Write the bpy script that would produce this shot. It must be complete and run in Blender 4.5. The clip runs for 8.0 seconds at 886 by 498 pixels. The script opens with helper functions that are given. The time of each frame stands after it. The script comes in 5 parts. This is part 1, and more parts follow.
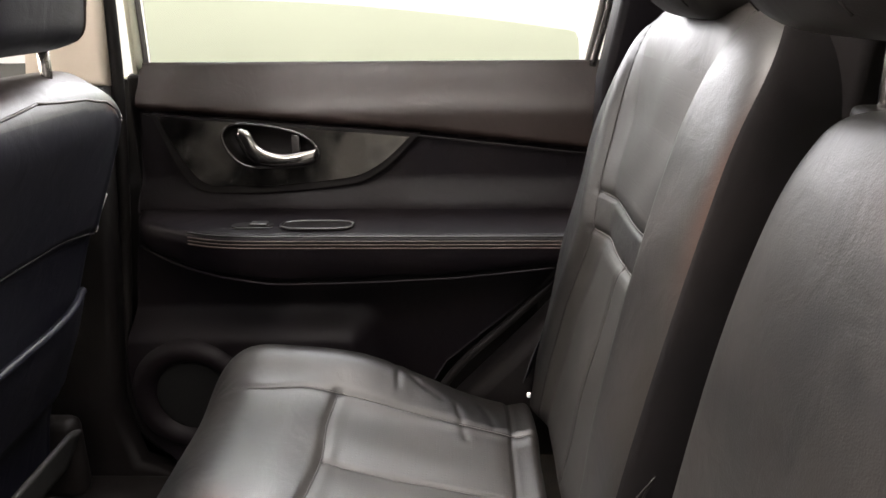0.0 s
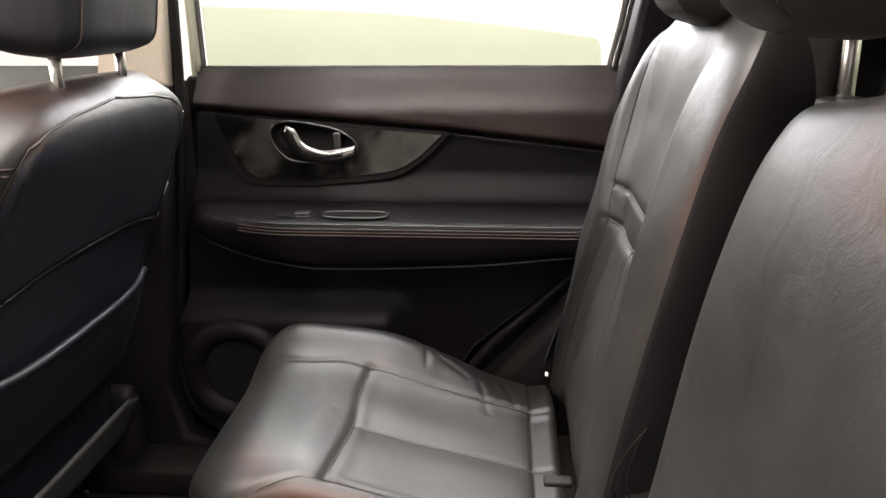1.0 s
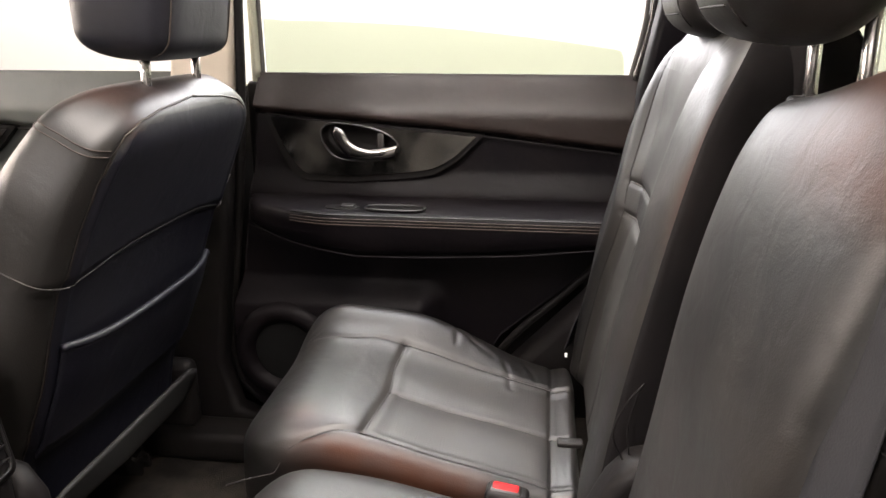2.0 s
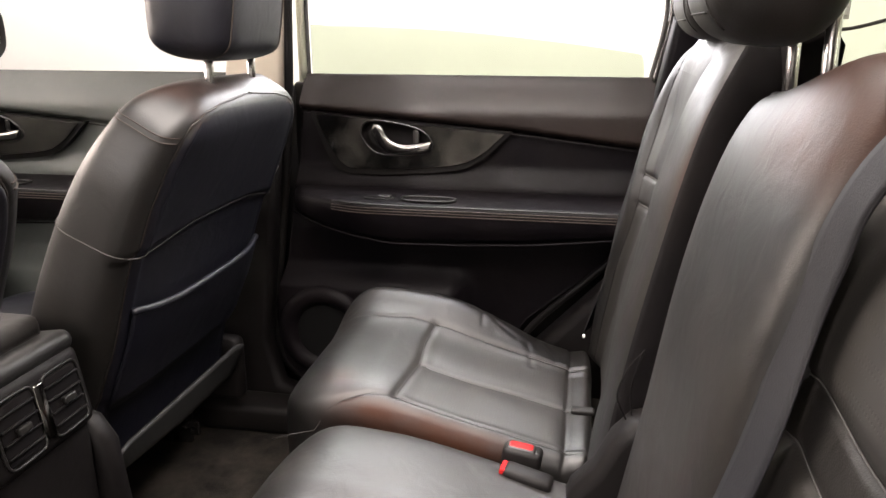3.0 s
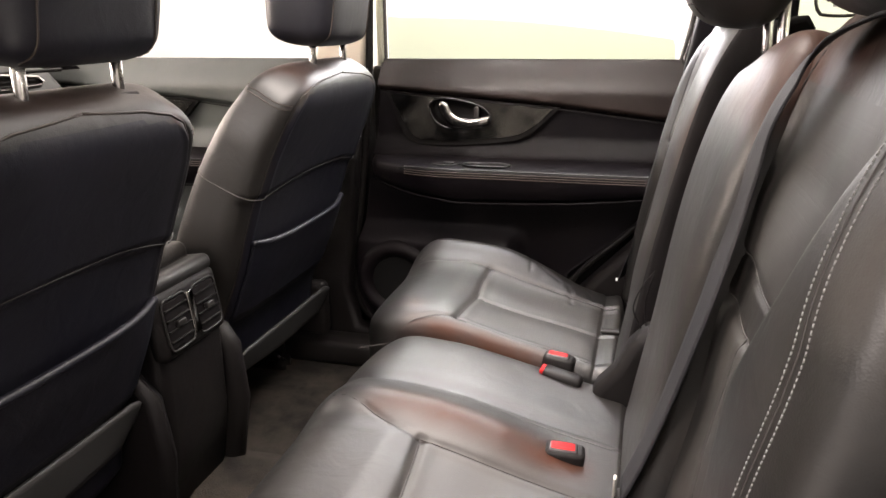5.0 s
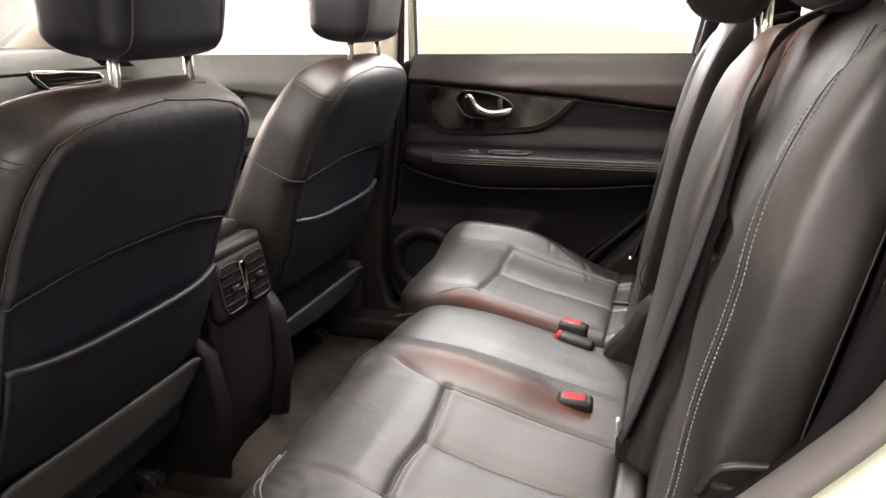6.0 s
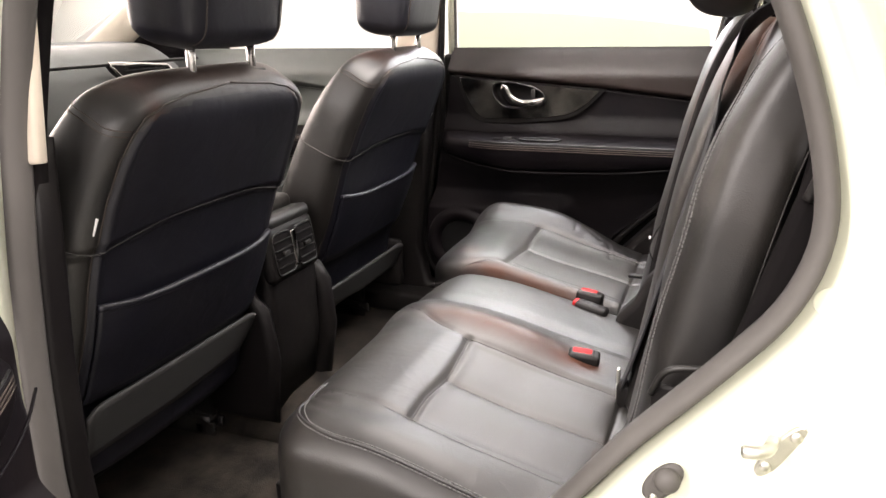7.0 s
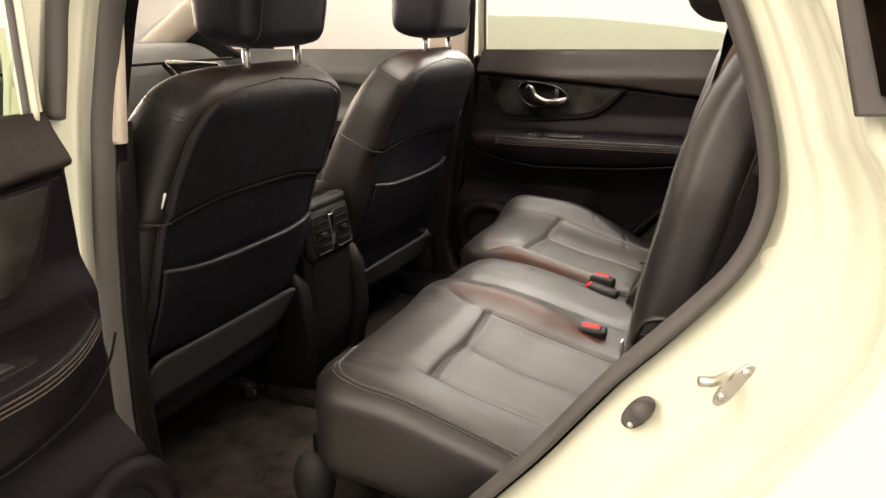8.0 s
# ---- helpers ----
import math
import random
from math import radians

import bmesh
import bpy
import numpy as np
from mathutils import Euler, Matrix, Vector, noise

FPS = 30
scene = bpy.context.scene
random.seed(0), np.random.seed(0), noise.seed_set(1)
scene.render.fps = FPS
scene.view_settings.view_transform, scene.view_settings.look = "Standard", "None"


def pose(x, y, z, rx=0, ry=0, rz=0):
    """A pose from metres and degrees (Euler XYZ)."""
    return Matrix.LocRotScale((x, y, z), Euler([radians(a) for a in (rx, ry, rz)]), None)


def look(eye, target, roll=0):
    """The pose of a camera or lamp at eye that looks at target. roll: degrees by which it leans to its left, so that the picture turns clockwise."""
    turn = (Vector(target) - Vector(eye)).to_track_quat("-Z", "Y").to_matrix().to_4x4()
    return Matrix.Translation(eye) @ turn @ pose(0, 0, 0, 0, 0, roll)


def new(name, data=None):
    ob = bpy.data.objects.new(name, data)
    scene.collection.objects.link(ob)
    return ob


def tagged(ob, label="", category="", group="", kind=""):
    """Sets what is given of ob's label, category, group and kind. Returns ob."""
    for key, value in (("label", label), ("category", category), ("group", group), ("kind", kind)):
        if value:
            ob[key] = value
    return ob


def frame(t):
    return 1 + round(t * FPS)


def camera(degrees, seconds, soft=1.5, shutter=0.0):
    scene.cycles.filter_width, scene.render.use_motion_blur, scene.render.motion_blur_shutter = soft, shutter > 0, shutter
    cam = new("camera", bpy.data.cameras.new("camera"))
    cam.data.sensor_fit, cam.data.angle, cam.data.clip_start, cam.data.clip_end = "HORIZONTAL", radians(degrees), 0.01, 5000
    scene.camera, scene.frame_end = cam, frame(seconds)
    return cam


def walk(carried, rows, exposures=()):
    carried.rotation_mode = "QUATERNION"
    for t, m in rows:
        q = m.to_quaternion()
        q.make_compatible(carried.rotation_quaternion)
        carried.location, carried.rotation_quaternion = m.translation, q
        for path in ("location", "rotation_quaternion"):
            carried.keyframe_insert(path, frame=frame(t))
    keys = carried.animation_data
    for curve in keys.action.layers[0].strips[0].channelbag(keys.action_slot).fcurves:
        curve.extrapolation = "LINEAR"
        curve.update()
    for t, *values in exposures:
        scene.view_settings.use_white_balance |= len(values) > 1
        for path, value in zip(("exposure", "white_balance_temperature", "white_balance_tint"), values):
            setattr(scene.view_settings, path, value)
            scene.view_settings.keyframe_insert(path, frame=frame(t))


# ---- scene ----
cam = camera(62.0, 8.0)
PATH = [
    (0, (-0.012, 0.104, 1.252), (-0.055, 1.994, 0.601), -0.5),
    (0.5, (-0.001, 0.057, 1.25), (-0.096, 1.95, 0.612), -0.5),
    (1, (0.008, 0.004, 1.247), (-0.137, 1.899, 0.626), -0.4),
    (1.5, (0.019, -0.06, 1.243), (-0.179, 1.838, 0.645), -0.2),
    (3, (0.063, -0.237, 1.239), (-0.285, 1.649, 0.673), 0.1),
    (3.5, (0.076, -0.287, 1.233), (-0.315, 1.592, 0.671), 0.0),
    (4, (0.079, -0.352, 1.229), (-0.349, 1.518, 0.662), -0.1),
    (4.5, (0.105, -0.435, 1.232), (-0.359, 1.424, 0.657), -0.3),
    (5, (0.123, -0.513, 1.235), (-0.378, 1.333, 0.65), -0.5),
    (6.5, (0.204, -0.72, 1.233), (-0.423, 1.085, 0.643), -1.1),
    (7, (0.254, -0.793, 1.229), (-0.442, 0.986, 0.636), -1.1),
    (7.5, (0.297, -0.864, 1.226), (-0.447, 0.897, 0.637), -1.1),
    (8, (0.325, -0.921, 1.231), (-0.453, 0.826, 0.645), -0.8),
]
walk(cam, [(t, look(eye, target, roll)) for t, eye, target, roll in PATH], [(0, 0.82, 6600, 16), (1.7, 0.87, 6700, 17), (3.2, 0.9, 6700, 18), (5.0, 1.0, 6800, 19), (6.3, 1.12, 6750, 19), (7.0, 1.11, 6650, 18), (8, 0.47, 7600, 18)])

# ---- light ----
world = bpy.data.worlds.new("world")
scene.world = world
world.use_nodes = True
wn = world.node_tree.nodes
wn["Background"].inputs[0].default_value = (1.0, 0.97, 0.915, 1)
wn["Background"].inputs[1].default_value = 2.2
# area lamps for daylight through windscreen, side window and an added roof opening
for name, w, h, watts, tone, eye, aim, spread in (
        ("roof_light", 0.66, 0.62, 6.0, (1.0, 0.955, 0.88), (-0.08, 0.60, 1.60), (-0.02, 0.66, 0.6), 110),
        ("windscreen_light", 1.25, 0.32, 5.5, (1.0, 0.89, 0.78), (-1.56, 0.545, 1.31), (0.3, 0.50, 1.06), 115),
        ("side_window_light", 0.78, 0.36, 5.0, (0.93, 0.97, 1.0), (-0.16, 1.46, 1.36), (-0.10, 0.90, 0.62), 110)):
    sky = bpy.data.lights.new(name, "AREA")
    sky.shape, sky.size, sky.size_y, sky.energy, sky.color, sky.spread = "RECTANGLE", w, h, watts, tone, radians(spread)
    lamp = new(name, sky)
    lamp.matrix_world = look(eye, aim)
# added long fill lamps, unseen, to brighten near seat, jamb and open door
for watts, eye, aim in ((38.0, (0.6, -3.3, 3.3), (0.2, 0.0, 0.9)), (110.0, (-1.5, -2.7, 3.0), (0.2, 0.1, 0.9)), (125.0, (3.4, -0.95, 2.7), (-0.5, -0.8, 0.8))):
    tl = bpy.data.lights.new("fill_lamp", "AREA")
    tl.shape, tl.size, tl.size_y, tl.energy, tl.color = "RECTANGLE", 0.16, 2.4, watts, (1.0, 0.97, 0.92)
    lamp = new("fill_lamp", tl)
    lamp.matrix_world = look(eye, aim)


# ---- materials ----
def nodes_of(name):
    m = bpy.data.materials.new(name)
    m.use_nodes = True
    nt = m.node_tree
    return m, nt, nt.nodes["Principled BSDF"]


def surface(name, col, col2=None, rough=0.5, rough2=None, metal=0.0, spec=0.5, big=6.0, fine=900.0, bump=0.15, depth=0.0006,
            kind="noise", coat=0.0, sheen=0.0):
    """A surface with two scales of variation: broad patches in colour and gloss, fine grain in relief."""
    m, nt, b = nodes_of(name)
    n, l = nt.nodes, nt.links
    tc = n.new("ShaderNodeTexCoord")
    a = n.new("ShaderNodeTexNoise")
    a.inputs["Scale"].default_value = big
    a.inputs["Detail"].default_value = 6
    a.inputs["Roughness"].default_value = 0.65
    l.new(tc.outputs["Object"], a.inputs["Vector"])
    mix = n.new("ShaderNodeMixRGB")
    mix.inputs[1].default_value = (*col, 1)
    mix.inputs[2].default_value = (*(col2 or [c * 1.25 for c in col]), 1)
    sp = n.new("ShaderNodeMapRange")
    sp.inputs[1].default_value, sp.inputs[2].default_value = 0.36, 0.64
    l.new(a.outputs["Fac"], sp.inputs[0])
    l.new(sp.outputs[0], mix.inputs[0])
    l.new(mix.outputs[0], b.inputs["Base Color"])
    mr = n.new("ShaderNodeMapRange")
    mr.inputs[1].default_value, mr.inputs[2].default_value = 0.3, 0.7
    mr.inputs[3].default_value, mr.inputs[4].default_value = rough, rough2 if rough2 is not None else min(1, rough + 0.12)
    l.new(a.outputs["Fac"], mr.inputs[0])
    l.new(mr.outputs[0], b.inputs["Roughness"])
    b.inputs["Metallic"].default_value = metal
    b.inputs["Specular IOR Level"].default_value = spec
    b.inputs["Coat Weight"].default_value = coat
    b.inputs["Coat Roughness"].default_value = 0.05
    b.inputs["Sheen Weight"].default_value = sheen
    if bump:
        if kind == "noise":
            g = n.new("ShaderNodeTexNoise")
            g.inputs["Detail"].default_value = 3
            out = g.outputs["Fac"]
        else:
            g = n.new("ShaderNodeTexVoronoi")
            g.feature = "F1" if kind == "dots" else "SMOOTH_F1"
            if kind == "dots":
                g.inputs["Randomness"].default_value = 0.0
            out = g.outputs["Distance"]
        g.inputs["Scale"].default_value = fine
        l.new(tc.outputs["Object"], g.inputs["Vector"])
        if kind == "dots":
            r = n.new("ShaderNodeMapRange")
            r.inputs[1].default_value, r.inputs[2].default_value = 0.2, 0.32
            l.new(out, r.inputs[0])
            out = r.outputs[0]
        bp = n.new("ShaderNodeBump")
        bp.inputs["Strength"].default_value = bump
        bp.inputs["Distance"].default_value = depth
        l.new(out, bp.inputs["Height"])
        if kind == "leather":
            w = n.new("ShaderNodeTexNoise")
            w.inputs["Scale"].default_value = 22.0
            w.inputs["Detail"].default_value = 4
            w.inputs["Distortion"].default_value = 0.6
            l.new(tc.outputs["Object"], w.inputs["Vector"])
            b2 = n.new("ShaderNodeBump")
            b2.inputs["Strength"].default_value = 0.34
            b2.inputs["Distance"].default_value = 0.004
            l.new(w.outputs["Fac"], b2.inputs["Height"])
            l.new(bp.outputs[0], b2.inputs["Normal"])
            l.new(b2.outputs[0], b.inputs["Normal"])
        else:
            l.new(bp.outputs[0], b.inputs["Normal"])
    return m


def toned(m, brown):
    """Lays brown over a leather where its mesh is marked, broken up by blotches."""
    nt = m.node_tree
    n, l, b = nt.nodes, nt.links, nt.nodes["Principled BSDF"]
    old = b.inputs["Base Color"].links[0].from_socket
    at = n.new("ShaderNodeAttribute")
    at.attribute_name = "brown_mark"
    tc = n.new("ShaderNodeTexCoord")
    t = n.new("ShaderNodeTexNoise")
    t.inputs["Scale"].default_value, t.inputs["Detail"].default_value = 18.0, 5
    l.new(tc.outputs["Object"], t.inputs["Vector"])
    r = n.new("ShaderNodeMapRange")
    r.inputs[1].default_value, r.inputs[2].default_value, r.inputs[3].default_value = 0.3, 0.65, 0.55
    l.new(t.outputs["Fac"], r.inputs[0])
    k = n.new("ShaderNodeMath")
    k.operation = "MULTIPLY"
    l.new(at.outputs["Fac"], k.inputs[0])
    l.new(r.outputs[0], k.inputs[1])
    mix = n.new("ShaderNodeMixRGB")
    mix.inputs[2].default_value = (*brown, 1)
    l.new(k.outputs[0], mix.inputs[0])
    l.new(old, mix.inputs[1])
    l.new(mix.outputs[0], b.inputs["Base Color"])
    # the brown parts are less glossy
    dull = n.new("ShaderNodeMapRange")
    dull.inputs[3].default_value, dull.inputs[4].default_value = b.inputs["Specular IOR Level"].default_value, 0.16
    l.new(k.outputs[0], dull.inputs[0])
    l.new(dull.outputs[0], b.inputs["Specular IOR Level"])
    return m


LEATHER = toned(surface("black_leather", (0.0068, 0.0066, 0.0066), (0.0125, 0.0102, 0.0084), 0.40, 0.54, big=5, fine=700, bump=0.25, depth=0.0005, kind="leather", spec=0.55), (0.044, 0.0155, 0.0080))
PERFORATED = surface("perforated_leather", (0.0135, 0.0122, 0.0108), (0.0185, 0.0158, 0.0132), 0.47, 0.58, big=9, fine=200, bump=0.14, depth=0.0006, kind="dots", spec=0.6)
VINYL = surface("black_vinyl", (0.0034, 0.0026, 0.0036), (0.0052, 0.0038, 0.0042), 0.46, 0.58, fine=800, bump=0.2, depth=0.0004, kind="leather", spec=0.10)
UPPER = surface("brown_black_vinyl", (0.0115, 0.0074, 0.0062), (0.0165, 0.0105, 0.0088), 0.42, 0.54, fine=800, bump=0.2, depth=0.0004, kind="leather", spec=0.3)
# front doors' lining, with the windscreen's light put into a paler grey-green
LIT_VINYL = surface("windscreen_lit_vinyl", (0.062, 0.067, 0.062), (0.078, 0.083, 0.076), 0.40, 0.50, fine=800, bump=0.2, depth=0.0004, kind="leather", spec=0.5)
SEATBACK = surface("blue_black_leather", (0.0040, 0.0042, 0.0085), (0.0064, 0.0060, 0.0096), 0.42, 0.52, fine=700, bump=0.25, depth=0.0005, kind="leather", spec=0.40)
PLASTIC = surface("grained_black_plastic", (0.0048, 0.0040, 0.0042), (0.0075, 0.0065, 0.006), 0.42, 0.55, fine=900, bump=0.3, depth=0.0005, kind="leather", spec=0.16)
SOFT_PLASTIC = surface("soft_dark_dash", (0.036, 0.039, 0.037), (0.046, 0.049, 0.046), 0.5, 0.6, fine=900, bump=0.3, depth=0.0005, kind="leather")
SMOOTH = surface("smooth_dark_plastic", (0.010, 0.0095, 0.009), (0.014, 0.013, 0.012), 0.32, 0.40, fine=500, bump=0.05, spec=0.3)
APRON = surface("grey_seat_board", (0.016, 0.0155, 0.015), (0.022, 0.021, 0.020), 0.6, 0.7, fine=900, bump=0.4, depth=0.0006)
# the pale second colour paints reflections onto the dark trim as blotches
TRIM = surface("dark_trim_painted_glints", (0.010, 0.0095, 0.009), (0.15, 0.14, 0.125), 0.14, 0.26, metal=0.8, big=9, fine=30, bump=0.02, depth=0.001, coat=0.4)
CROWN = surface("satin_grey_plastic", (0.009, 0.0087, 0.0085), (0.012, 0.0115, 0.011), 0.42, 0.45, fine=900, bump=0.1)
GLOSS = surface("glossy_dark_trim", (0.018, 0.017, 0.017), (0.03, 0.028, 0.027), 0.12, 0.2, big=14, fine=30, bump=0.02, depth=0.001, coat=0.6)
CARPET = surface("dark_carpet", (0.010, 0.0088, 0.0080), (0.034, 0.029, 0.024), 0.95, 1.0, big=11, fine=420, bump=0.9, depth=0.004, spec=0.08)
CLOTH = surface("black_backing_cloth", (0.0035, 0.003, 0.0032), (0.006, 0.005, 0.005), 0.9, 1.0, fine=900, bump=0.3, depth=0.0006, spec=0.08)
PAINT = surface("cream_white_paint", (0.56, 0.57, 0.455), (0.59, 0.60, 0.48), 0.16, 0.2, big=2, fine=300, bump=0.02, coat=0.5)
BEIGE = surface("beige_pillar_trim", (0.55, 0.48, 0.39), (0.6, 0.53, 0.44), 0.6, 0.7, fine=600, bump=0.2)
HEADLINER = surface("beige_headliner", (0.62, 0.57, 0.50), (0.66, 0.61, 0.54), 0.9, 0.95, fine=500, bump=0.3)
RUBBER = surface("grey_black_rubber", (0.055, 0.050, 0.046), (0.068, 0.062, 0.057), 0.6, 0.75, fine=500, bump=0.2)
CHROME = surface("satin_chrome", (0.40, 0.385, 0.37), (0.48, 0.465, 0.45), 0.18, 0.28, metal=1.0, fine=200, bump=0.02)
DARKCHROME = surface("dark_chrome", (0.20, 0.19, 0.18), (0.26, 0.25, 0.235), 0.10, 0.16, metal=1.0, fine=200, bump=0.02)
STEEL = surface("worn_zinc_steel", (0.55, 0.54, 0.5), (0.65, 0.63, 0.58), 0.3, 0.45, metal=1.0, big=60, fine=300, bump=0.2)
RED = surface("red_button_plastic", (0.34, 0.008, 0.010), (0.40, 0.012, 0.012), 0.55, 0.65, fine=300, bump=0.05, spec=0.12)
WEBBING = surface("charcoal_webbing", (0.011, 0.011, 0.013), (0.015, 0.0145, 0.016), 0.65, 0.7, fine=600, bump=0.6, depth=0.0006, spec=0.25)
THREAD = surface("grey_thread", (0.11, 0.107, 0.104), (0.14, 0.136, 0.132), 0.7, 0.8, fine=1500, bump=0.3)
SEAMLIGHT = surface("grey_seam_thread", (0.030, 0.028, 0.026), (0.042, 0.039, 0.036), 0.6, 0.7, fine=1500, bump=0.3)
PIPING = surface("brown_black_piping", (0.020, 0.014, 0.011), (0.030, 0.021, 0.016), 0.45, 0.55, fine=900, bump=0.2)
DARKTHREAD = surface("dark_thread", (0.009, 0.0075, 0.007), (0.013, 0.010, 0.009), 0.7, 0.8, fine=1500, bump=0.3)
BROWNTHREAD = surface("brown_thread", (0.030, 0.020, 0.015), (0.040, 0.027, 0.020), 0.6, 0.7, fine=1500, bump=0.3)
LABEL = surface("white_label", (0.75, 0.75, 0.74), (0.8, 0.8, 0.79), 0.5, 0.6, fine=300, bump=0.05)
MESH = surface("speaker_mesh", (0.003, 0.003, 0.003), (0.005, 0.005, 0.005), 0.6, 0.7, fine=330, bump=0.8, depth=0.001, kind="dots", spec=0.15)
WALL = surface("white_painted_wall", (0.82, 0.81, 0.78), (0.84, 0.83, 0.80), 0.8, 0.85, big=1.5, fine=200, bump=0.1)
CONCRETE = surface("pale_concrete", (0.30, 0.295, 0.28), (0.37, 0.36, 0.34), 0.5, 0.65, big=2, fine=80, bump=0.1, depth=0.002)
CUPBOARD = surface("grey_cupboard_paint", (0.48, 0.48, 0.47), (0.53, 0.53, 0.52), 0.5, 0.6, fine=200, bump=0.05)


def glass(name, tint, rough=0.0):
    m, nt, b = nodes_of(name)
    b.inputs["Base Color"].default_value = (*tint, 1)
    b.inputs["Transmission Weight"].default_value = 1.0
    b.inputs["Roughness"].default_value = rough
    b.inputs["IOR"].default_value = 1.03
    return m


GREEN_GLASS = glass("green_tinted_glass", (0.60, 0.67, 0.55))
DARK_GLASS = glass("privacy_glass", (0.16, 0.14, 0.12))
CLEAR = glass("clear_glass", (0.95, 0.97, 0.95))

YC = 0.545


# ---- building helpers ----
def mesh_of(name, verts, faces, smooth=True):
    me = bpy.data.meshes.new(name)
    me.from_pydata([tuple(map(float, v)) for v in verts], [], [tuple(map(int, f)) for f in faces])
    me.validate()
    bm = bmesh.new()
    bm.from_mesh(me)
    bmesh.ops.recalc_face_normals(bm, faces=bm.faces[:])
    for f in bm.faces:
        f.smooth = smooth
    bm.to_mesh(me)
    bm.free()
    return me


def part(name, shape, material, parent, label="", m=None):
    """One mesh object under a thing or a part. shape: a bmesh, or (verts, faces). m: a pose or mirror for its points."""
    if isinstance(shape, tuple):
        me = mesh_of(name, *shape)
    else:
        me = bpy.data.meshes.new(name)
        shape.to_mesh(me)
        shape.free()
    if m is not None:
        me.transform(m)
        if m.determinant() < 0:
            me.flip_normals()
    me.materials.append(material)
    ob = new(name, me)
    ob.parent = parent
    if parent is not None:
        ob.matrix_parent_inverse = parent.matrix_world.inverted() if parent.type != "EMPTY" else Matrix.Translation(-parent.location)
    return tagged(ob, label)


def thing(name, label, category, at=(0, 0, 0), group="", kind=""):
    e = new(name)
    e.location = at
    e.empty_display_size = 0.1
    return tagged(e, label, category, group, kind)


def curve(keys):
    """A smooth function through (u, value) keys."""
    k = np.array(keys, float)
    u, v = k[:, 0], k[:, 1]
    if len(u) > 2:
        d = np.diff(v) / np.diff(u)
        s = np.zeros_like(v)
        s[0], s[-1] = d[0], d[-1]
        for i in range(1, len(u) - 1):
            s[i] = 0 if d[i - 1] * d[i] <= 0 else 2 * d[i - 1] * d[i] / (d[i - 1] + d[i])
    else:
        s = np.full_like(v, (v[1] - v[0]) / (u[1] - u[0]))

    def f(t):
        t = np.clip(np.asarray(t, float), u[0], u[-1])
        i = np.clip(np.searchsorted(u, t) - 1, 0, len(u) - 2)
        h = u[i + 1] - u[i]
        w = (t - u[i]) / h
        return ((1 + 2 * w) * (1 - w) ** 2 * v[i] + w * (1 - w) ** 2 * h * s[i] + w * w * (3 - 2 * w) * v[i + 1] + w * w * (w - 1) * h * s[i + 1])
    return f


def poly_distance(px, py, line):
    """Distance of points to a polyline in the plane."""
    best = np.full(np.shape(px), 1e9)
    for (ax, ay), (bx, by) in zip(line[:-1], line[1:]):
        dx, dy = bx - ax, by - ay
        t = np.clip(((px - ax) * dx + (py - ay) * dy) / (dx * dx + dy * dy + 1e-12), 0, 1)
        best = np.minimum(best, np.hypot(px - ax - t * dx, py - ay - t * dy))
    return best


def smooth_line(pts, n=40):
    p = np.array(pts, float)
    u = np.r_[0, np.cumsum(np.linalg.norm(np.diff(p, axis=0), axis=1))]
    t = np.linspace(0, u[-1], n)
    return np.stack([curve(list(zip(u, p[:, k])))(t) for k in range(p.shape[1])], 1)


def step(x):
    x = np.clip(x, 0, 1)
    return x * x * (3 - 2 * x)


def worn(ob, f):
    """Marks where the leather turns brown: f(x, y, z) between 0 and 1 at each point."""
    me = ob.data
    co = np.empty(len(me.vertices) * 3)
    me.vertices.foreach_get("co", co)
    x, y, z = co.reshape(-1, 3).T
    at = me.attributes.new("brown_mark", "FLOAT", "POINT")
    at.data.foreach_set("value", np.clip(f(x, y, z), 0, 1).astype(np.float32))
    return ob


def bell(v, w):
    return np.exp(-(v / w) ** 2)


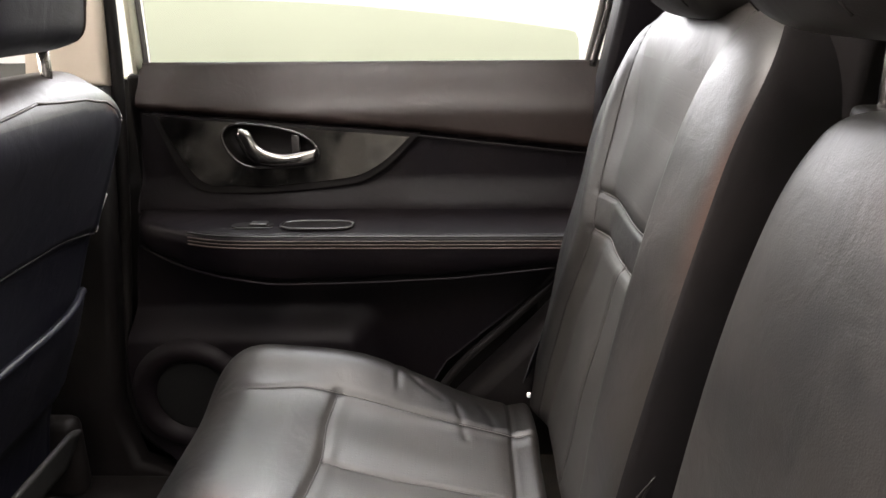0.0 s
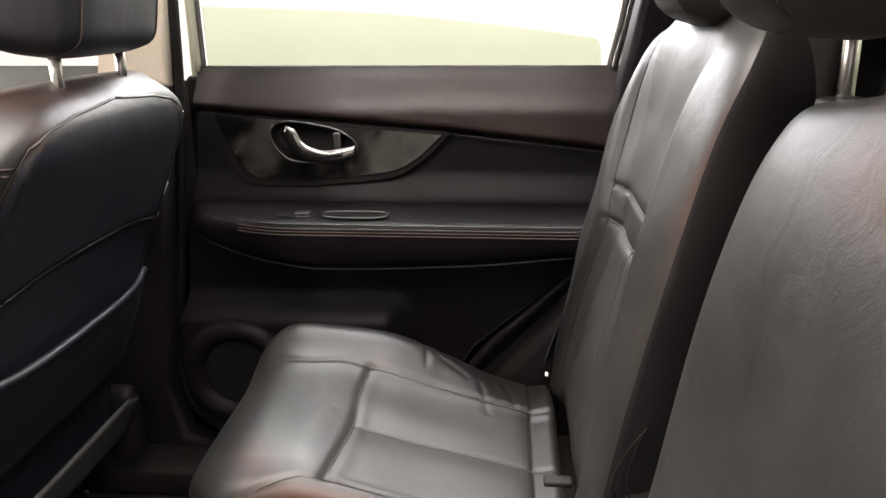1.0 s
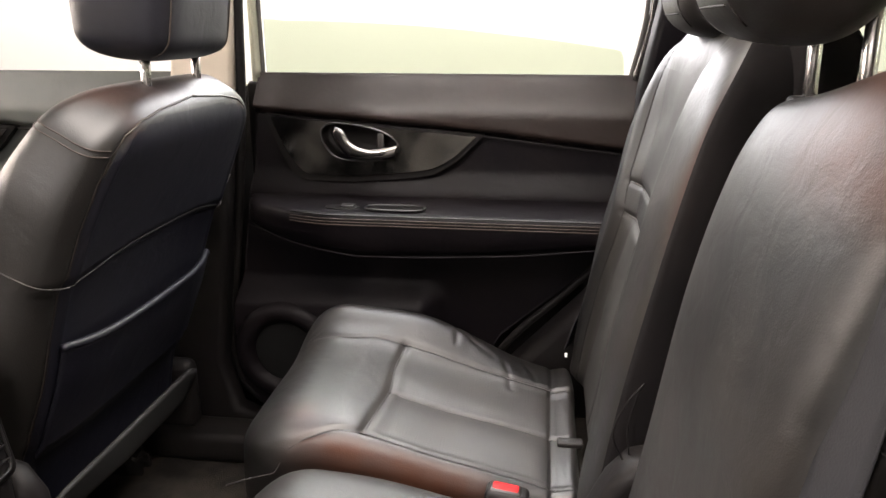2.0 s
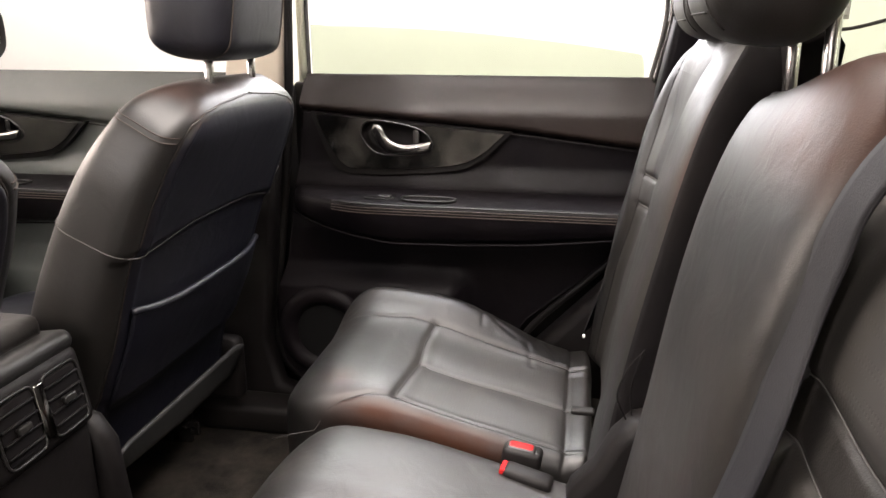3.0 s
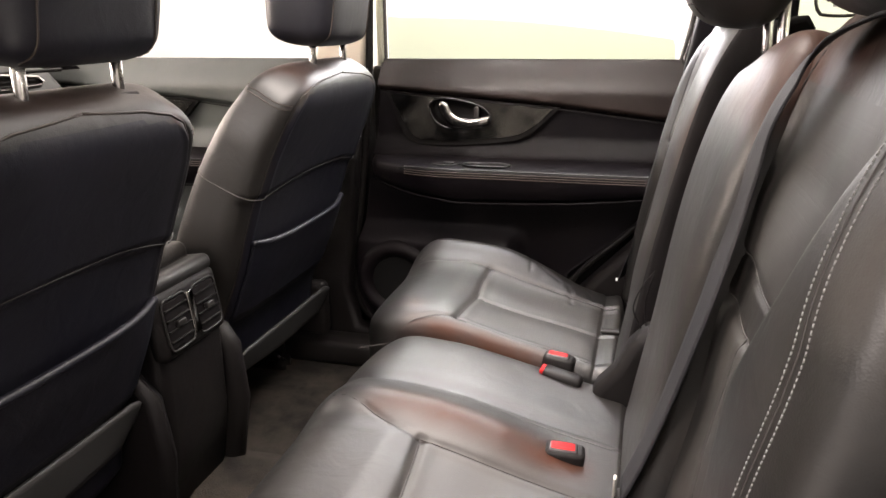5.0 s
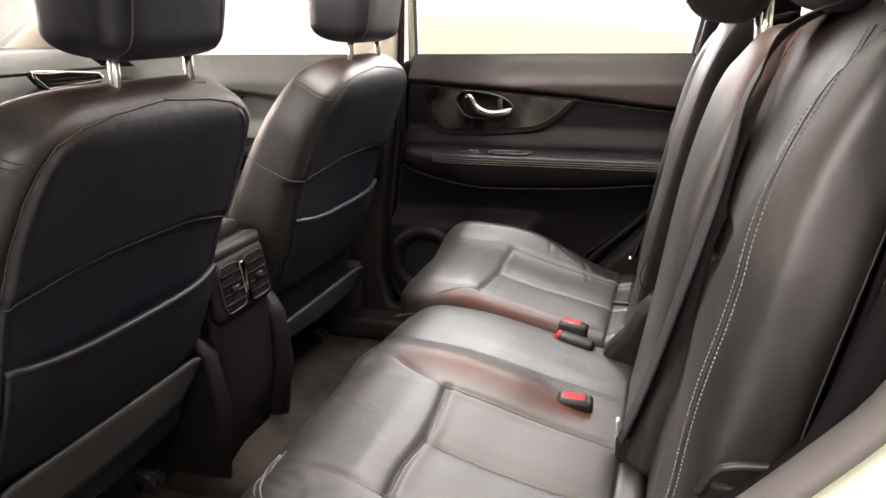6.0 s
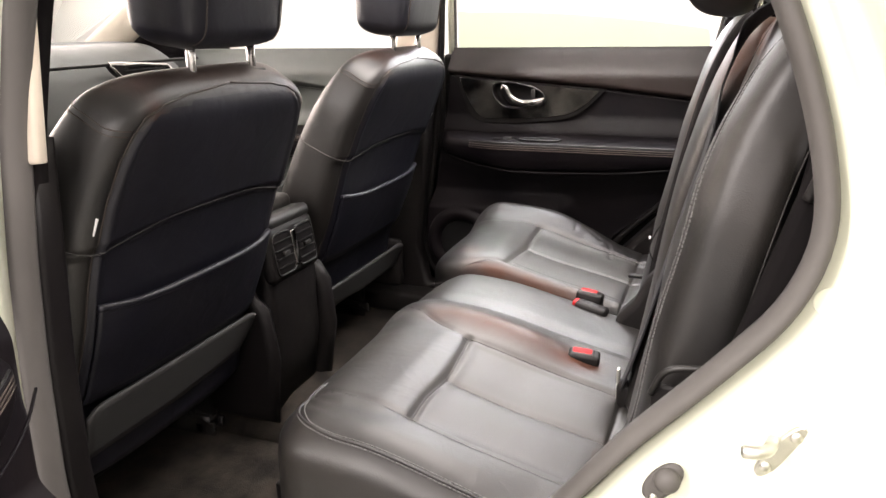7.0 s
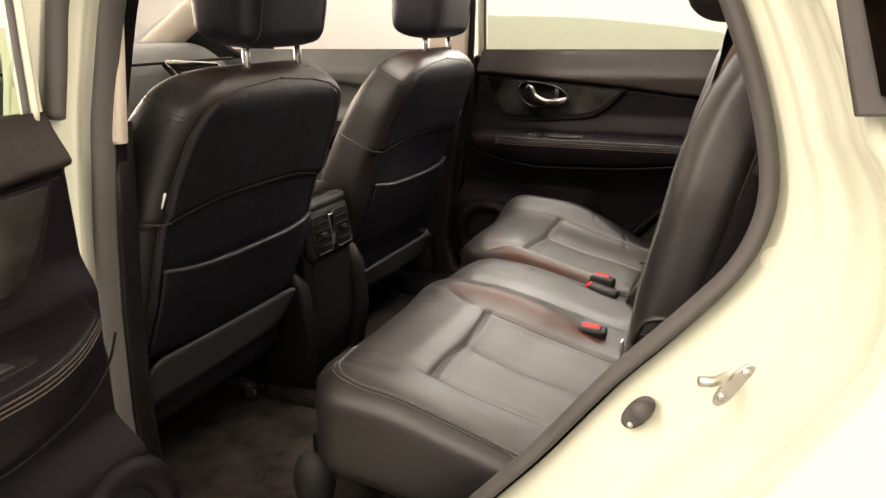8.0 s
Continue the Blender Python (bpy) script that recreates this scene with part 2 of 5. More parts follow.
class Slab:
    """A padded slab round a spine in the x-z plane: half width, half thickness and squareness along it, and relief on its front."""

    def __init__(self, x, z, hw, hd, yc, n=5.0, cap=(0.12, 0.12), capn=2.4, relief=None, back_relief=None, side=None):
        self.x, self.z, self.hw, self.hd = curve(x), curve(z), curve(hw), curve(hd)
        self.yc, self.n, self.cap, self.capn = yc, n, cap, capn
        self.relief, self.back_relief, self.side = relief, back_relief, side

    def stand(self, u):
        e = 1e-3
        tx, tz = self.x(u + e) - self.x(u - e), self.z(u + e) - self.z(u - e)
        k = np.hypot(tx, tz)
        return self.x(u), self.z(u), -tz / k, tx / k

    def ends(self, u):
        f = np.ones_like(u)
        for d, c in ((u, self.cap[0]), (1 - u, self.cap[1])):
            if c > 0:
                w = np.clip(1 - d / c, 0, 1)
                f = f * np.maximum(1 - w ** self.capn, 0) ** (1 / self.capn)
        return f

    def shape(self, nu=110, nr=240):
        c0, c1 = self.cap
        a = c0 * (1 - np.cos(np.linspace(0, np.pi / 2, 14)))
        b = 1 - c1 * (1 - np.cos(np.linspace(np.pi / 2, 0, 14)))
        u = np.unique(np.round(np.r_[a, np.linspace(c0, 1 - c1, nu), b], 6))
        u[0], u[-1] = 1e-5, 1 - 1e-5
        # one unit ring of the superellipse at even spacing for the mean proportion
        th = np.linspace(0, 2 * np.pi, 4001)
        hw0, hd0 = float(self.hw(0.5)), float(self.hd(0.5))
        p = 2.0 / self.n
        cy = np.sign(np.cos(th)) * np.abs(np.cos(th)) ** p
        cz = np.sign(np.sin(th)) * np.abs(np.sin(th)) ** p
        s = np.r_[0, np.cumsum(np.hypot(np.diff(cy) * hw0, np.diff(cz) * hd0))]
        t = np.linspace(0, s[-1], nr + 1)[:-1]
        ry, rz = np.interp(t, s, cy), np.interp(t, s, cz)
        # set each point exactly on the curve, so that flat faces stay even
        flat = np.abs(ry) < np.abs(rz)
        rz = np.where(flat, np.sign(rz) * np.maximum(1 - np.abs(ry) ** self.n, 0) ** (1 / self.n), rz)
        ry = np.where(flat, ry, np.sign(ry) * np.maximum(1 - np.abs(rz) ** self.n, 0) ** (1 / self.n))
        x, z, nx, nz = self.stand(u)
        f = self.ends(u)
        hw = self.hw(u) * (0.35 + 0.65 * f)
        hd = self.hd(u) * f
        hw = hw * np.where(f < 1e-3, 0.999, 1)
        A = hw[:, None] * ry[None, :]
        B = hd[:, None] * rz[None, :]
        U = np.repeat(u[:, None], nr, 1)
        if self.relief is not None:
            B = B + self.relief(U, A + self.yc) * step(rz * 2.2)[None, :] * f[:, None]
        if self.back_relief is not None:
            B = B - self.back_relief(U, A + self.yc) * step(-rz * 2.2)[None, :] * f[:, None]
        X = x[:, None] + nx[:, None] * B
        Z = z[:, None] + nz[:, None] * B
        V = np.stack([X, A + self.yc, Z], 2).reshape(-1, 3)
        k = len(u)
        i, j = np.meshgrid(np.arange(k - 1), np.arange(nr), indexing="ij")
        j2 = (j + 1) % nr
        F = np.stack([i * nr + j, i * nr + j2, (i + 1) * nr + j2, (i + 1) * nr + j], -1).reshape(-1, 4).tolist()
        F.append(list(range(nr)))
        F.append(list(range((k - 1) * nr, k * nr)))
        return V, F

    def round_side(self, u0, u1, sgn, start=-0.75, end=0.75, off=0.001, n=40):
        """A line round one side of the slab, from its back (start -1) to its front (end 1)."""
        w = np.linspace(0, 1, n)
        u = u0 + (u1 - u0) * w
        th = np.radians(90) * (start + (end - start) * w)
        x, z, nx, nz = self.stand(u)
        f = self.ends(u)
        p = 2.0 / self.n
        a = (self.hw(u) * (0.35 + 0.65 * f)) * np.abs(np.cos(th)) ** p + off
        b = self.hd(u) * f * np.sign(np.sin(th)) * np.abs(np.sin(th)) ** p
        b = b + np.sign(b) * off
        return np.stack([x + nx * b, self.yc + sgn * a, z + nz * b], -1)

    def on(self, u, y, off=0.0, side=1):
        """The point on the front (side 1) or the back (-1) at u along the spine and y across."""
        u, y = np.asarray(u, float), np.asarray(y, float)
        x, z, nx, nz = self.stand(u)
        f = self.ends(u)
        hw, hd = self.hw(u) * (0.35 + 0.65 * f), self.hd(u) * f
        q = np.clip(np.abs(y - self.yc) / hw, 0, 0.9995)
        h = (1 - q ** self.n) ** (1 / self.n)
        b = hd * h
        r = self.relief if side > 0 else self.back_relief
        if r is not None:
            b = b + r(u, y) * step(h * 2.2) * f
        b = (b + off) * side
        return np.stack([x + nx * b, y + 0 * x, z + nz * b], -1)


def tube(points, r, n=8, closed=False, flat=1.0):
    """A round bar along points."""
    P = np.array(points, float)
    k = len(P)
    T = np.roll(P, -1, 0) - np.roll(P, 1, 0) if closed else np.gradient(P, axis=0)
    T /= np.linalg.norm(T, axis=1)[:, None] + 1e-12
    up = np.array([0.13, 0.97, 0.2])
    V = []
    for p, t in zip(P, T):
        a = np.cross(t, up)
        if np.linalg.norm(a) < 0.05:
            a = np.cross(t, (1, 0, 0))
        a /= np.linalg.norm(a)
        b = np.cross(t, a)
        for q in range(n):
            w = 2 * np.pi * q / n
            V.append(p + r * (a * np.cos(w) + b * flat * np.sin(w)))
    F = []
    for i in range(k if closed else k - 1):
        for q in range(n):
            F.append([i * n + q, i * n + (q + 1) % n, (i + 1) % k * n + (q + 1) % n, (i + 1) % k * n + q])
    if not closed:
        F += [list(range(n)), list(range((k - 1) * n, k * n))]
    return np.array(V), F


def joined(*shapes):
    V, F, o = [], [], 0
    for v, f in shapes:
        V.append(np.array(v, float))
        F += [[i + o for i in g] for g in f]
        o += len(v)
    return np.concatenate(V), F


def stitches(points, length=0.005, gap=0.003, r=0.0009):
    """A row of single stitches along a line."""
    P = np.array(points, float)
    s = np.r_[0, np.cumsum(np.linalg.norm(np.diff(P, axis=0), axis=1))]
    out, t = [], 0.0
    while t + length < s[-1]:
        q = [[np.interp(w, s, P[:, k]) for k in range(3)] for w in (t, t + length)]
        out.append(tube(q, r, 5))
        t += length + gap
    return joined(*out)


def solid_grid(G, thick):
    """A sheet from a grid of points, given thickness along its normals."""
    G = np.array(G, float)
    a, b = G.shape[:2]
    du, dv = np.gradient(G, axis=0), np.gradient(G, axis=1)
    N = np.cross(du, dv)
    N /= np.linalg.norm(N, axis=2)[..., None] + 1e-12
    V = np.concatenate([G.reshape(-1, 3), (G - N * thick).reshape(-1, 3)])
    o = a * b
    F = []
    for i in range(a - 1):
        for j in range(b - 1):
            q = [i * b + j, i * b + j + 1, (i + 1) * b + j + 1, (i + 1) * b + j]
            F += [q, [o + w for w in q[::-1]]]
    rim = [j for j in range(b)] + [i * b + b - 1 for i in range(1, a)] + [(a - 1) * b + j for j in range(b - 2, -1, -1)] + [i * b for i in range(a - 2, 0, -1)]
    for p, q in zip(rim, rim[1:] + rim[:1]):
        F.append([p, o + p, o + q, q])
    return V, F


def rbox(x0, x1, y0, y1, z0, z1, r=0.006, seg=3, m=None):
    """A box with rounded edges."""
    bm = bmesh.new()
    bmesh.ops.create_cube(bm, size=1)
    for v in bm.verts:
        v.co = ((x0 + x1) / 2 + v.co.x * (x1 - x0), (y0 + y1) / 2 + v.co.y * (y1 - y0), (z0 + z1) / 2 + v.co.z * (z1 - z0))
    r = min(r, 0.49 * min(abs(x1 - x0), abs(y1 - y0), abs(z1 - z0)))
    if r > 0:
        bmesh.ops.bevel(bm, geom=bm.edges[:], offset=r, segments=seg, profile=0.5, affect="EDGES")
    for f in bm.faces:
        f.smooth = True
    if m is not None:
        bm.transform(m)
    return bm


def prism(outline, y0, y1, r=0.004, axis="y", seg=2):
    """An outline in the x-z plane (or y-z, or x-y) drawn out along the third axis, with rounded rims."""
    bm = bmesh.new()
    put = {"y": lambda a, b, c: (a, c, b), "x": lambda a, b, c: (c, a, b), "z": lambda a, b, c: (a, b, c)}[axis]
    vs = [bm.verts.new(put(a, b, y0)) for a, b in outline]
    f = bm.faces.new(vs)
    e = bmesh.ops.extrude_face_region(bm, geom=[f])
    d = Vector(put(0, 0, y1 - y0))
    bmesh.ops.translate(bm, verts=[v for v in e["geom"] if isinstance(v, bmesh.types.BMVert)], vec=d)
    bmesh.ops.recalc_face_normals(bm, faces=bm.faces[:])
    if r > 0:
        k = "y" if axis == "y" else axis
        i = "xyz".index(k)
        rims = [e for e in bm.edges if abs(e.verts[0].co[i] - e.verts[1].co[i]) < 1e-6]
        bmesh.ops.bevel(bm, geom=rims, offset=r, segments=seg, profile=0.5, affect="EDGES")
    for f in bm.faces:
        f.smooth = len(f.verts) < 5
    return bm


def blob(c, r, sx=1, sy=1, sz=1, seg=16, m=None):
    bm = bmesh.new()
    bmesh.ops.create_uvsphere(bm, u_segments=seg, v_segments=seg // 2, radius=r)
    for v in bm.verts:
        v.co = (c[0] + v.co.x * sx, c[1] + v.co.y * sy, c[2] + v.co.z * sz)
    for f in bm.faces:
        f.smooth = True
    if m is not None:
        bm.transform(m)
    return bm


def rod(p, q, r, n=14):
    return tube([p, q], r, n)


def ellipse(cx, cz, a, b, n=40, rot=0.0, p=2.0):
    out = []
    for i in range(n):
        w = 2 * math.pi * i / n
        x = a * math.copysign(abs(math.cos(w)) ** (2 / p), math.cos(w))
        z = b * math.copysign(abs(math.sin(w)) ** (2 / p), math.sin(w))
        out.append((cx + x * math.cos(rot) - z * math.sin(rot), cz + x * math.sin(rot) + z * math.cos(rot)))
    return out


def holed(outer, inner, y0, y1):
    """A plate in the x-z plane with a hole through it: front face at y0, rims back to y1."""
    bm = bmesh.new()
    rims = []
    for loop in (outer, inner):
        v = [bm.verts.new((a, y0, b)) for a, b in loop]
        rims.append([bm.edges.new((p, q)) for p, q in zip(v, v[1:] + v[:1])])
    bmesh.ops.triangle_fill(bm, edges=rims[0] + rims[1], use_beauty=True)
    for r in rims:
        e = bmesh.ops.extrude_edge_only(bm, edges=r)
        bmesh.ops.translate(bm, verts=[v for v in e["geom"] if isinstance(v, bmesh.types.BMVert)], vec=(0, y1 - y0, 0))
    bmesh.ops.recalc_face_normals(bm, faces=bm.faces[:])
    return bm


def bowl(loop, y0, y1, k):
    """A shallow bowl behind a hole: its wall drawn in by k towards the middle, with a flat bottom."""
    p = np.array(loop)
    c = p.mean(0)
    V, n = [], len(p)
    for y, f in ((y0, 1.0), (y0 * 0.6 + y1 * 0.4, 1 - 0.25 * k), (y0 * 0.15 + y1 * 0.85, 1 - 0.6 * k), (y1, 1 - k)):
        V += [(a, y, b) for a, b in c + (p - c) * f]
    F = [[i * n + j, i * n + (j + 1) % n, (i + 1) * n + (j + 1) % n, (i + 1) * n + j] for i in range(3) for j in range(n)]
    F.append(list(range(3 * n, 4 * n)))
    return np.array(V), F

# ---- hall round the car ----
def wall(name, *b, paint=WALL):
    return tagged(part(name, rbox(*b, r=0), paint, None), "plain painted hall wall", "wall", kind="structure")


wall("wall_north", -7, 7, 5.2, 5.4, 0, 4.2)
wall("wall_south", -7, 7, -5.4, -5.2, 0, 4.2, paint=CUPBOARD)
wall("wall_west", -7.2, -7, -5.2, 5.2, 0, 4.2)
wall("wall_east", 7, 7.2, -5.2, 5.2, 0, 4.2)
tagged(part("ground", rbox(-60, 60, -60, 60, -0.3, 0, r=0), CONCRETE, None), "pale smooth concrete hall floor", "floor", kind="structure")


# ---- car body ----
body = thing("car_body", "cream-white body of a family car with an open rear doorway", "car body", (0, YC, 0))

# doorway outline on the near side: seal line from the sill up the rear pillar
SILL = [(-0.16, 0.47), (-0.06, 0.535)]
REAR_EDGE = [(0.022, 0.635), (0.105, 0.735), (0.185, 0.845), (0.25, 0.92), (0.303, 0.985), (0.322, 1.03), (0.327, 1.07), (0.318, 1.12), (0.305, 1.165), (0.288, 1.21), (0.270, 1.25), (0.225, 1.36), (0.17, 1.47)]
FRONT_EDGE = [(-0.36, 1.49), (-0.43, 1.36), (-0.475, 1.255), (-0.520, 1.11), (-0.548, 0.95), (-0.565, 0.80), (-0.575, 0.62), (-0.568, 0.50), (-0.52, 0.44), (-0.42, 0.42)]
REAR_EDGE = [(a + 0.006, b + 0.007) for a, b in REAR_EDGE]
LOOP = SILL + REAR_EDGE + [(0.05, 1.52), (-0.25, 1.53)] + FRONT_EDGE


def loop_points(loop, n=160):
    p = np.array(loop + loop[:1], float)
    s = np.r_[0, np.cumsum(np.linalg.norm(np.diff(p, axis=0), axis=1))]
    t = np.linspace(0, s[-1], n + 1)[:-1]
    q = np.stack([np.interp(t, s, p[:, 0]), np.interp(t, s, p[:, 1])], 1)
    for _ in range(3):
        q = (np.roll(q, 1, 0) + 2 * q + np.roll(q, -1, 0)) / 4
    return q


def ring_loft(loop, profile, n=160, grow=None):
    """A closed loop in the x-z plane, with a section of (offset outward, y) swept round it."""
    q = loop_points(loop, n)
    d = np.roll(q, -1, 0) - np.roll(q, 1, 0)
    d /= np.linalg.norm(d, axis=1)[:, None]
    nor = np.stack([d[:, 1], -d[:, 0]], 1)
    k = len(profile)
    V, F = [], []
    for p, w in zip(q, nor):
        g = grow(p[0], p[1]) if grow else 1.0
        for o, y in profile:
            V.append((p[0] + w[0] * o * g, y, p[1] + w[1] * o * g))
    for i in range(n):
        for j in range(k):
            F.append([i * k + j, i * k + (j + 1) % k, (i + 1) % n * k + (j + 1) % k, (i + 1) % n * k + j])
    return np.array(V), F


def jamb_width(x, z):
    """The painted jamb is narrow along the window posts and broad beside the wheel arch."""
    if x < -0.30:
        return 0.55
    return float(np.interp(z, [0.45, 0.62, 0.90, 1.02, 1.12, 1.25], [1.0, 2.4, 2.1, 1.35, 0.75, 0.62]))


# the near seal's grey holds the outside light that falls on it
seal = part("door_seal", ring_loft(LOOP, [(0.0, -0.150), (-0.008, -0.160), (-0.010, -0.175), (-0.006, -0.188), (0.001, -0.193), (0.006, -0.188), (0.008, -0.180), (0.008, -0.150)], 220), RUBBER, body, "rubber door seal with its side's light or shade in its colour")
part("doorway_frame", ring_loft(LOOP, [(0.006, -0.155), (0.006, -0.172), (0.034, -0.176), (0.038, -0.178), (0.042, -0.184), (0.048, -0.187), (0.056, -0.1865), (0.062, -0.189), (0.066, -0.196), (0.070, -0.208), (0.074, -0.216), (0.080, -0.220), (0.086, -0.226), (0.090, -0.240), (0.094, -0.258), (0.100, -0.268), (0.118, -0.272), (0.118, -0.155)], 220, jamb_width), PAINT, body, "glossy cream-white painted door jamb")
part("inner_trim", ring_loft(LOOP, [(0.004, -0.150), (0.004, -0.125), (0.05, -0.11), (0.05, -0.150)], 160), CLOTH, body, "black plastic trim inside the doorway")

# quarter panel behind the doorway, outer skin
part("quarter_panel", prism([(0.10, 0.30), (0.20, 0.62), (0.33, 0.82), (0.415, 0.97), (0.435, 1.09), (0.42, 1.145), (0.95, 1.165), (1.10, 1.16), (1.18, 0.95), (1.2, 0.6), (1.1, 0.42)], -0.36, -0.285, 0.02, seg=4), PAINT, body, "cream-white rear wing")
part("quarter_window_frame", prism([(0.374, 1.152), (0.350, 1.24), (0.315, 1.36), (0.30, 1.42), (0.80, 1.44), (0.95, 1.17)], -0.292, -0.276, 0.003), RUBBER, body, "black window surround", Matrix.Translation((0.008, 0, 0.008)))
part("quarter_window", prism([(0.388, 1.168), (0.366, 1.24), (0.335, 1.36), (0.33, 1.39), (0.76, 1.41), (0.89, 1.19)], -0.297, -0.293, 0.0), DARK_GLASS, body, "dark privacy glass", Matrix.Translation((0.008, 0, 0.008)))
part("roof_rail", prism([(-1.1, 1.56), (0.9, 1.56), (1.05, 1.48), (0.9, 1.45), (-0.9, 1.49)], -0.28, -0.24, 0.01), PAINT, body)
part("roof_rail", prism([(-1.1, 1.56), (0.9, 1.56), (1.05, 1.48), (0.9, 1.45), (-0.9, 1.49)], 1.33, 1.37, 0.01), PAINT, body)
def roof_skin(name, z, drop, material, label=""):
    """The roof's curved skin round its glass opening: front, rear and two side strips."""
    zt = curve([(-1.15, z - 0.075), (-0.9, z - 0.035), (-0.3, z), (0.5, z - 0.02), (1.05, z - 0.08)])

    def strip(x0, x1, y0, y1):
        return solid_grid([[(x, y, float(zt(x))) for y in np.linspace(y0, y1, 6)] for x in np.linspace(x0, x1, 16)], drop)
    part(name, joined(strip(-1.15, -0.72, -0.235, 1.325), strip(0.22, 1.05, -0.235, 1.325), strip(-0.72, 0.22, -0.235, 0.14), strip(-0.72, 0.22, 0.95, 1.325)), material, body, label)


# the glass opening is unseen, added to let light in from above
roof_skin("roof", 1.645, 0.015, PAINT, "cream-white roof with an added glass opening")
roof_skin("headliner", 1.605, 0.012, HEADLINER, "beige fabric headliner")
rg = part("roof_glass", rbox(-0.74, 0.24, 0.12, 0.97, 1.648, 1.652, r=0), CLEAR, body, "clear glass panel over the added roof opening")
rg.visible_shadow = False
# floor, with the tunnel in the middle and the heel board under the rear seat
part("carpet_floor", rbox(-1.95, 1.15, -0.12, 1.24, 0.30, 0.355, r=0.02), CARPET, body, "worn dark carpet with pale scuffs")
part("tunnel", prism([(YC - 0.17, 0.34), (YC - 0.12, 0.40), (YC - 0.06, 0.425), (YC + 0.06, 0.425), (YC + 0.12, 0.40), (YC + 0.17, 0.34)], -1.4, -0.18, 0.01, axis="x"), CARPET, body)
part("heel_board", rbox(-0.20, 0.20, -0.10, 1.22, 0.345, 0.50, r=0.03), CARPET, body, "dark carpeted step under the rear seat")
for y0, y1 in ((-0.30, -0.13), (1.23, 1.40)):
    part("sill", rbox(-1.5, 0.05, y0, y1, 0.28, 0.40, r=0.02), PAINT if y0 < 0 else PLASTIC, body)
part("scuff_plate", rbox(-1.4, -0.1, -0.15, -0.06, 0.395, 0.412, r=0.006), PLASTIC, body, "black plastic sill cover")
part("scuff_plate", rbox(-1.4, -0.1, 1.16, 1.25, 0.355, 0.42, r=0.015), PLASTIC, body, "black plastic sill cover")

# near B-pillar: painted post, seal in front of it, beige upper trim inside
part("pillar_trim", prism([(-0.468, 1.50), (-0.476, 1.27), (-0.503, 1.075), (-0.520, 1.073), (-0.530, 1.075), (-0.60, 1.08), (-0.57, 1.50)], -0.164, -0.146, 0.006, seg=3), BEIGE, body, "beige upper pillar trim")
part("pillar_base_trim", prism([(-0.530, 1.10), (-0.545, 0.95), (-0.562, 0.80), (-0.570, 0.62), (-0.560, 0.42), (-0.72, 0.42), (-0.70, 0.8), (-0.64, 1.10)], -0.150, -0.105, 0.01, seg=3), PLASTIC, body, "dark lower pillar trim")
part("pillar_post", prism([(-0.50, 1.50), (-0.535, 1.255), (-0.578, 1.11), (-0.600, 0.95), (-0.615, 0.80), (-0.62, 0.42), (-0.70, 0.42), (-0.69, 0.9), (-0.66, 1.15), (-0.60, 1.50)], -0.215, -0.172, 0.012, seg=4), PAINT, body, "cream-white painted door post")
part("front_door_seal", tube(smooth_line([(-0.44, -0.226, 1.50), (-0.492, -0.226, 1.30), (-0.510, -0.226, 1.255), (-0.527, -0.226, 1.187), (-0.546, -0.226, 1.118)]), 0.0135, 8), RUBBER, body)

# far B-pillar
part("pillar_trim", prism([(-0.545, 1.50), (-0.566, 1.12), (-0.70, 1.12), (-0.64, 1.50)], 1.275, 1.33, 0.012, seg=4), BEIGE, body, "beige upper pillar trim")
part("pillar_base_trim", prism([(-0.566, 1.12), (-0.60, 0.75), (-0.625, 0.55), (-0.60, 0.44), (-0.50, 0.40), (-0.80, 0.40), (-0.76, 0.75), (-0.70, 1.12)], 1.245, 1.30, 0.015, seg=4), PLASTIC, body, "dark lower pillar trim")
FAR = [(-0.545, 1.42), (-0.553, 1.25), (-0.558, 1.13), (-0.575, 0.95), (-0.60, 0.75), (-0.622, 0.60), (-0.612, 0.50), (-0.57, 0.445), (-0.50, 0.415)]
# far seals take black plastic, so their shade is in the colour
part("door_seal", tube([(a, 1.298, b) for a, b in smooth_line(FAR, 50)], 0.010, 8), PLASTIC, body, "rubber door seal with its side's light or shade in its colour")
part("door_seal", tube([(a, 1.285, b) for a, b in smooth_line([(-0.10, 0.46), (-0.03, 0.60), (0.10, 0.735), (0.17, 0.81), (0.215, 0.90), (0.235, 1.0)], 40)], 0.008, 8), PLASTIC, body, "rubber door seal with its side's light or shade in its colour")
# far rear pillar and cargo side
part("door_shell", rbox(-1.9, 0.50, 1.380, 1.388, 0.34, 1.12, r=0), PLASTIC, body, "black inner door shell")
part("rear_pillar_trim", prism([(0.200, 0.95), (0.203, 1.13), (0.233, 1.30), (0.265, 1.50), (0.42, 1.50), (0.42, 1.30), (0.42, 0.95)], 1.225, 1.30, 0.012, seg=3), VINYL, body, "black rear pillar trim")
part("cargo_side_trim", rbox(0.42, 1.12, 1.22, 1.30, 0.35, 1.165, r=0.03), BEIGE, body, "pale cargo side lining")
part("wheel_arch_trim", prism([(-0.04, 0.42), (-0.02, 0.585), (0.12, 0.735), (0.20, 0.83), (0.25, 1.0), (0.25, 1.14), (0.45, 1.14), (0.45, 0.42)], 1.20, 1.285, 0.02, seg=3), PLASTIC, body, "black wheel arch trim")
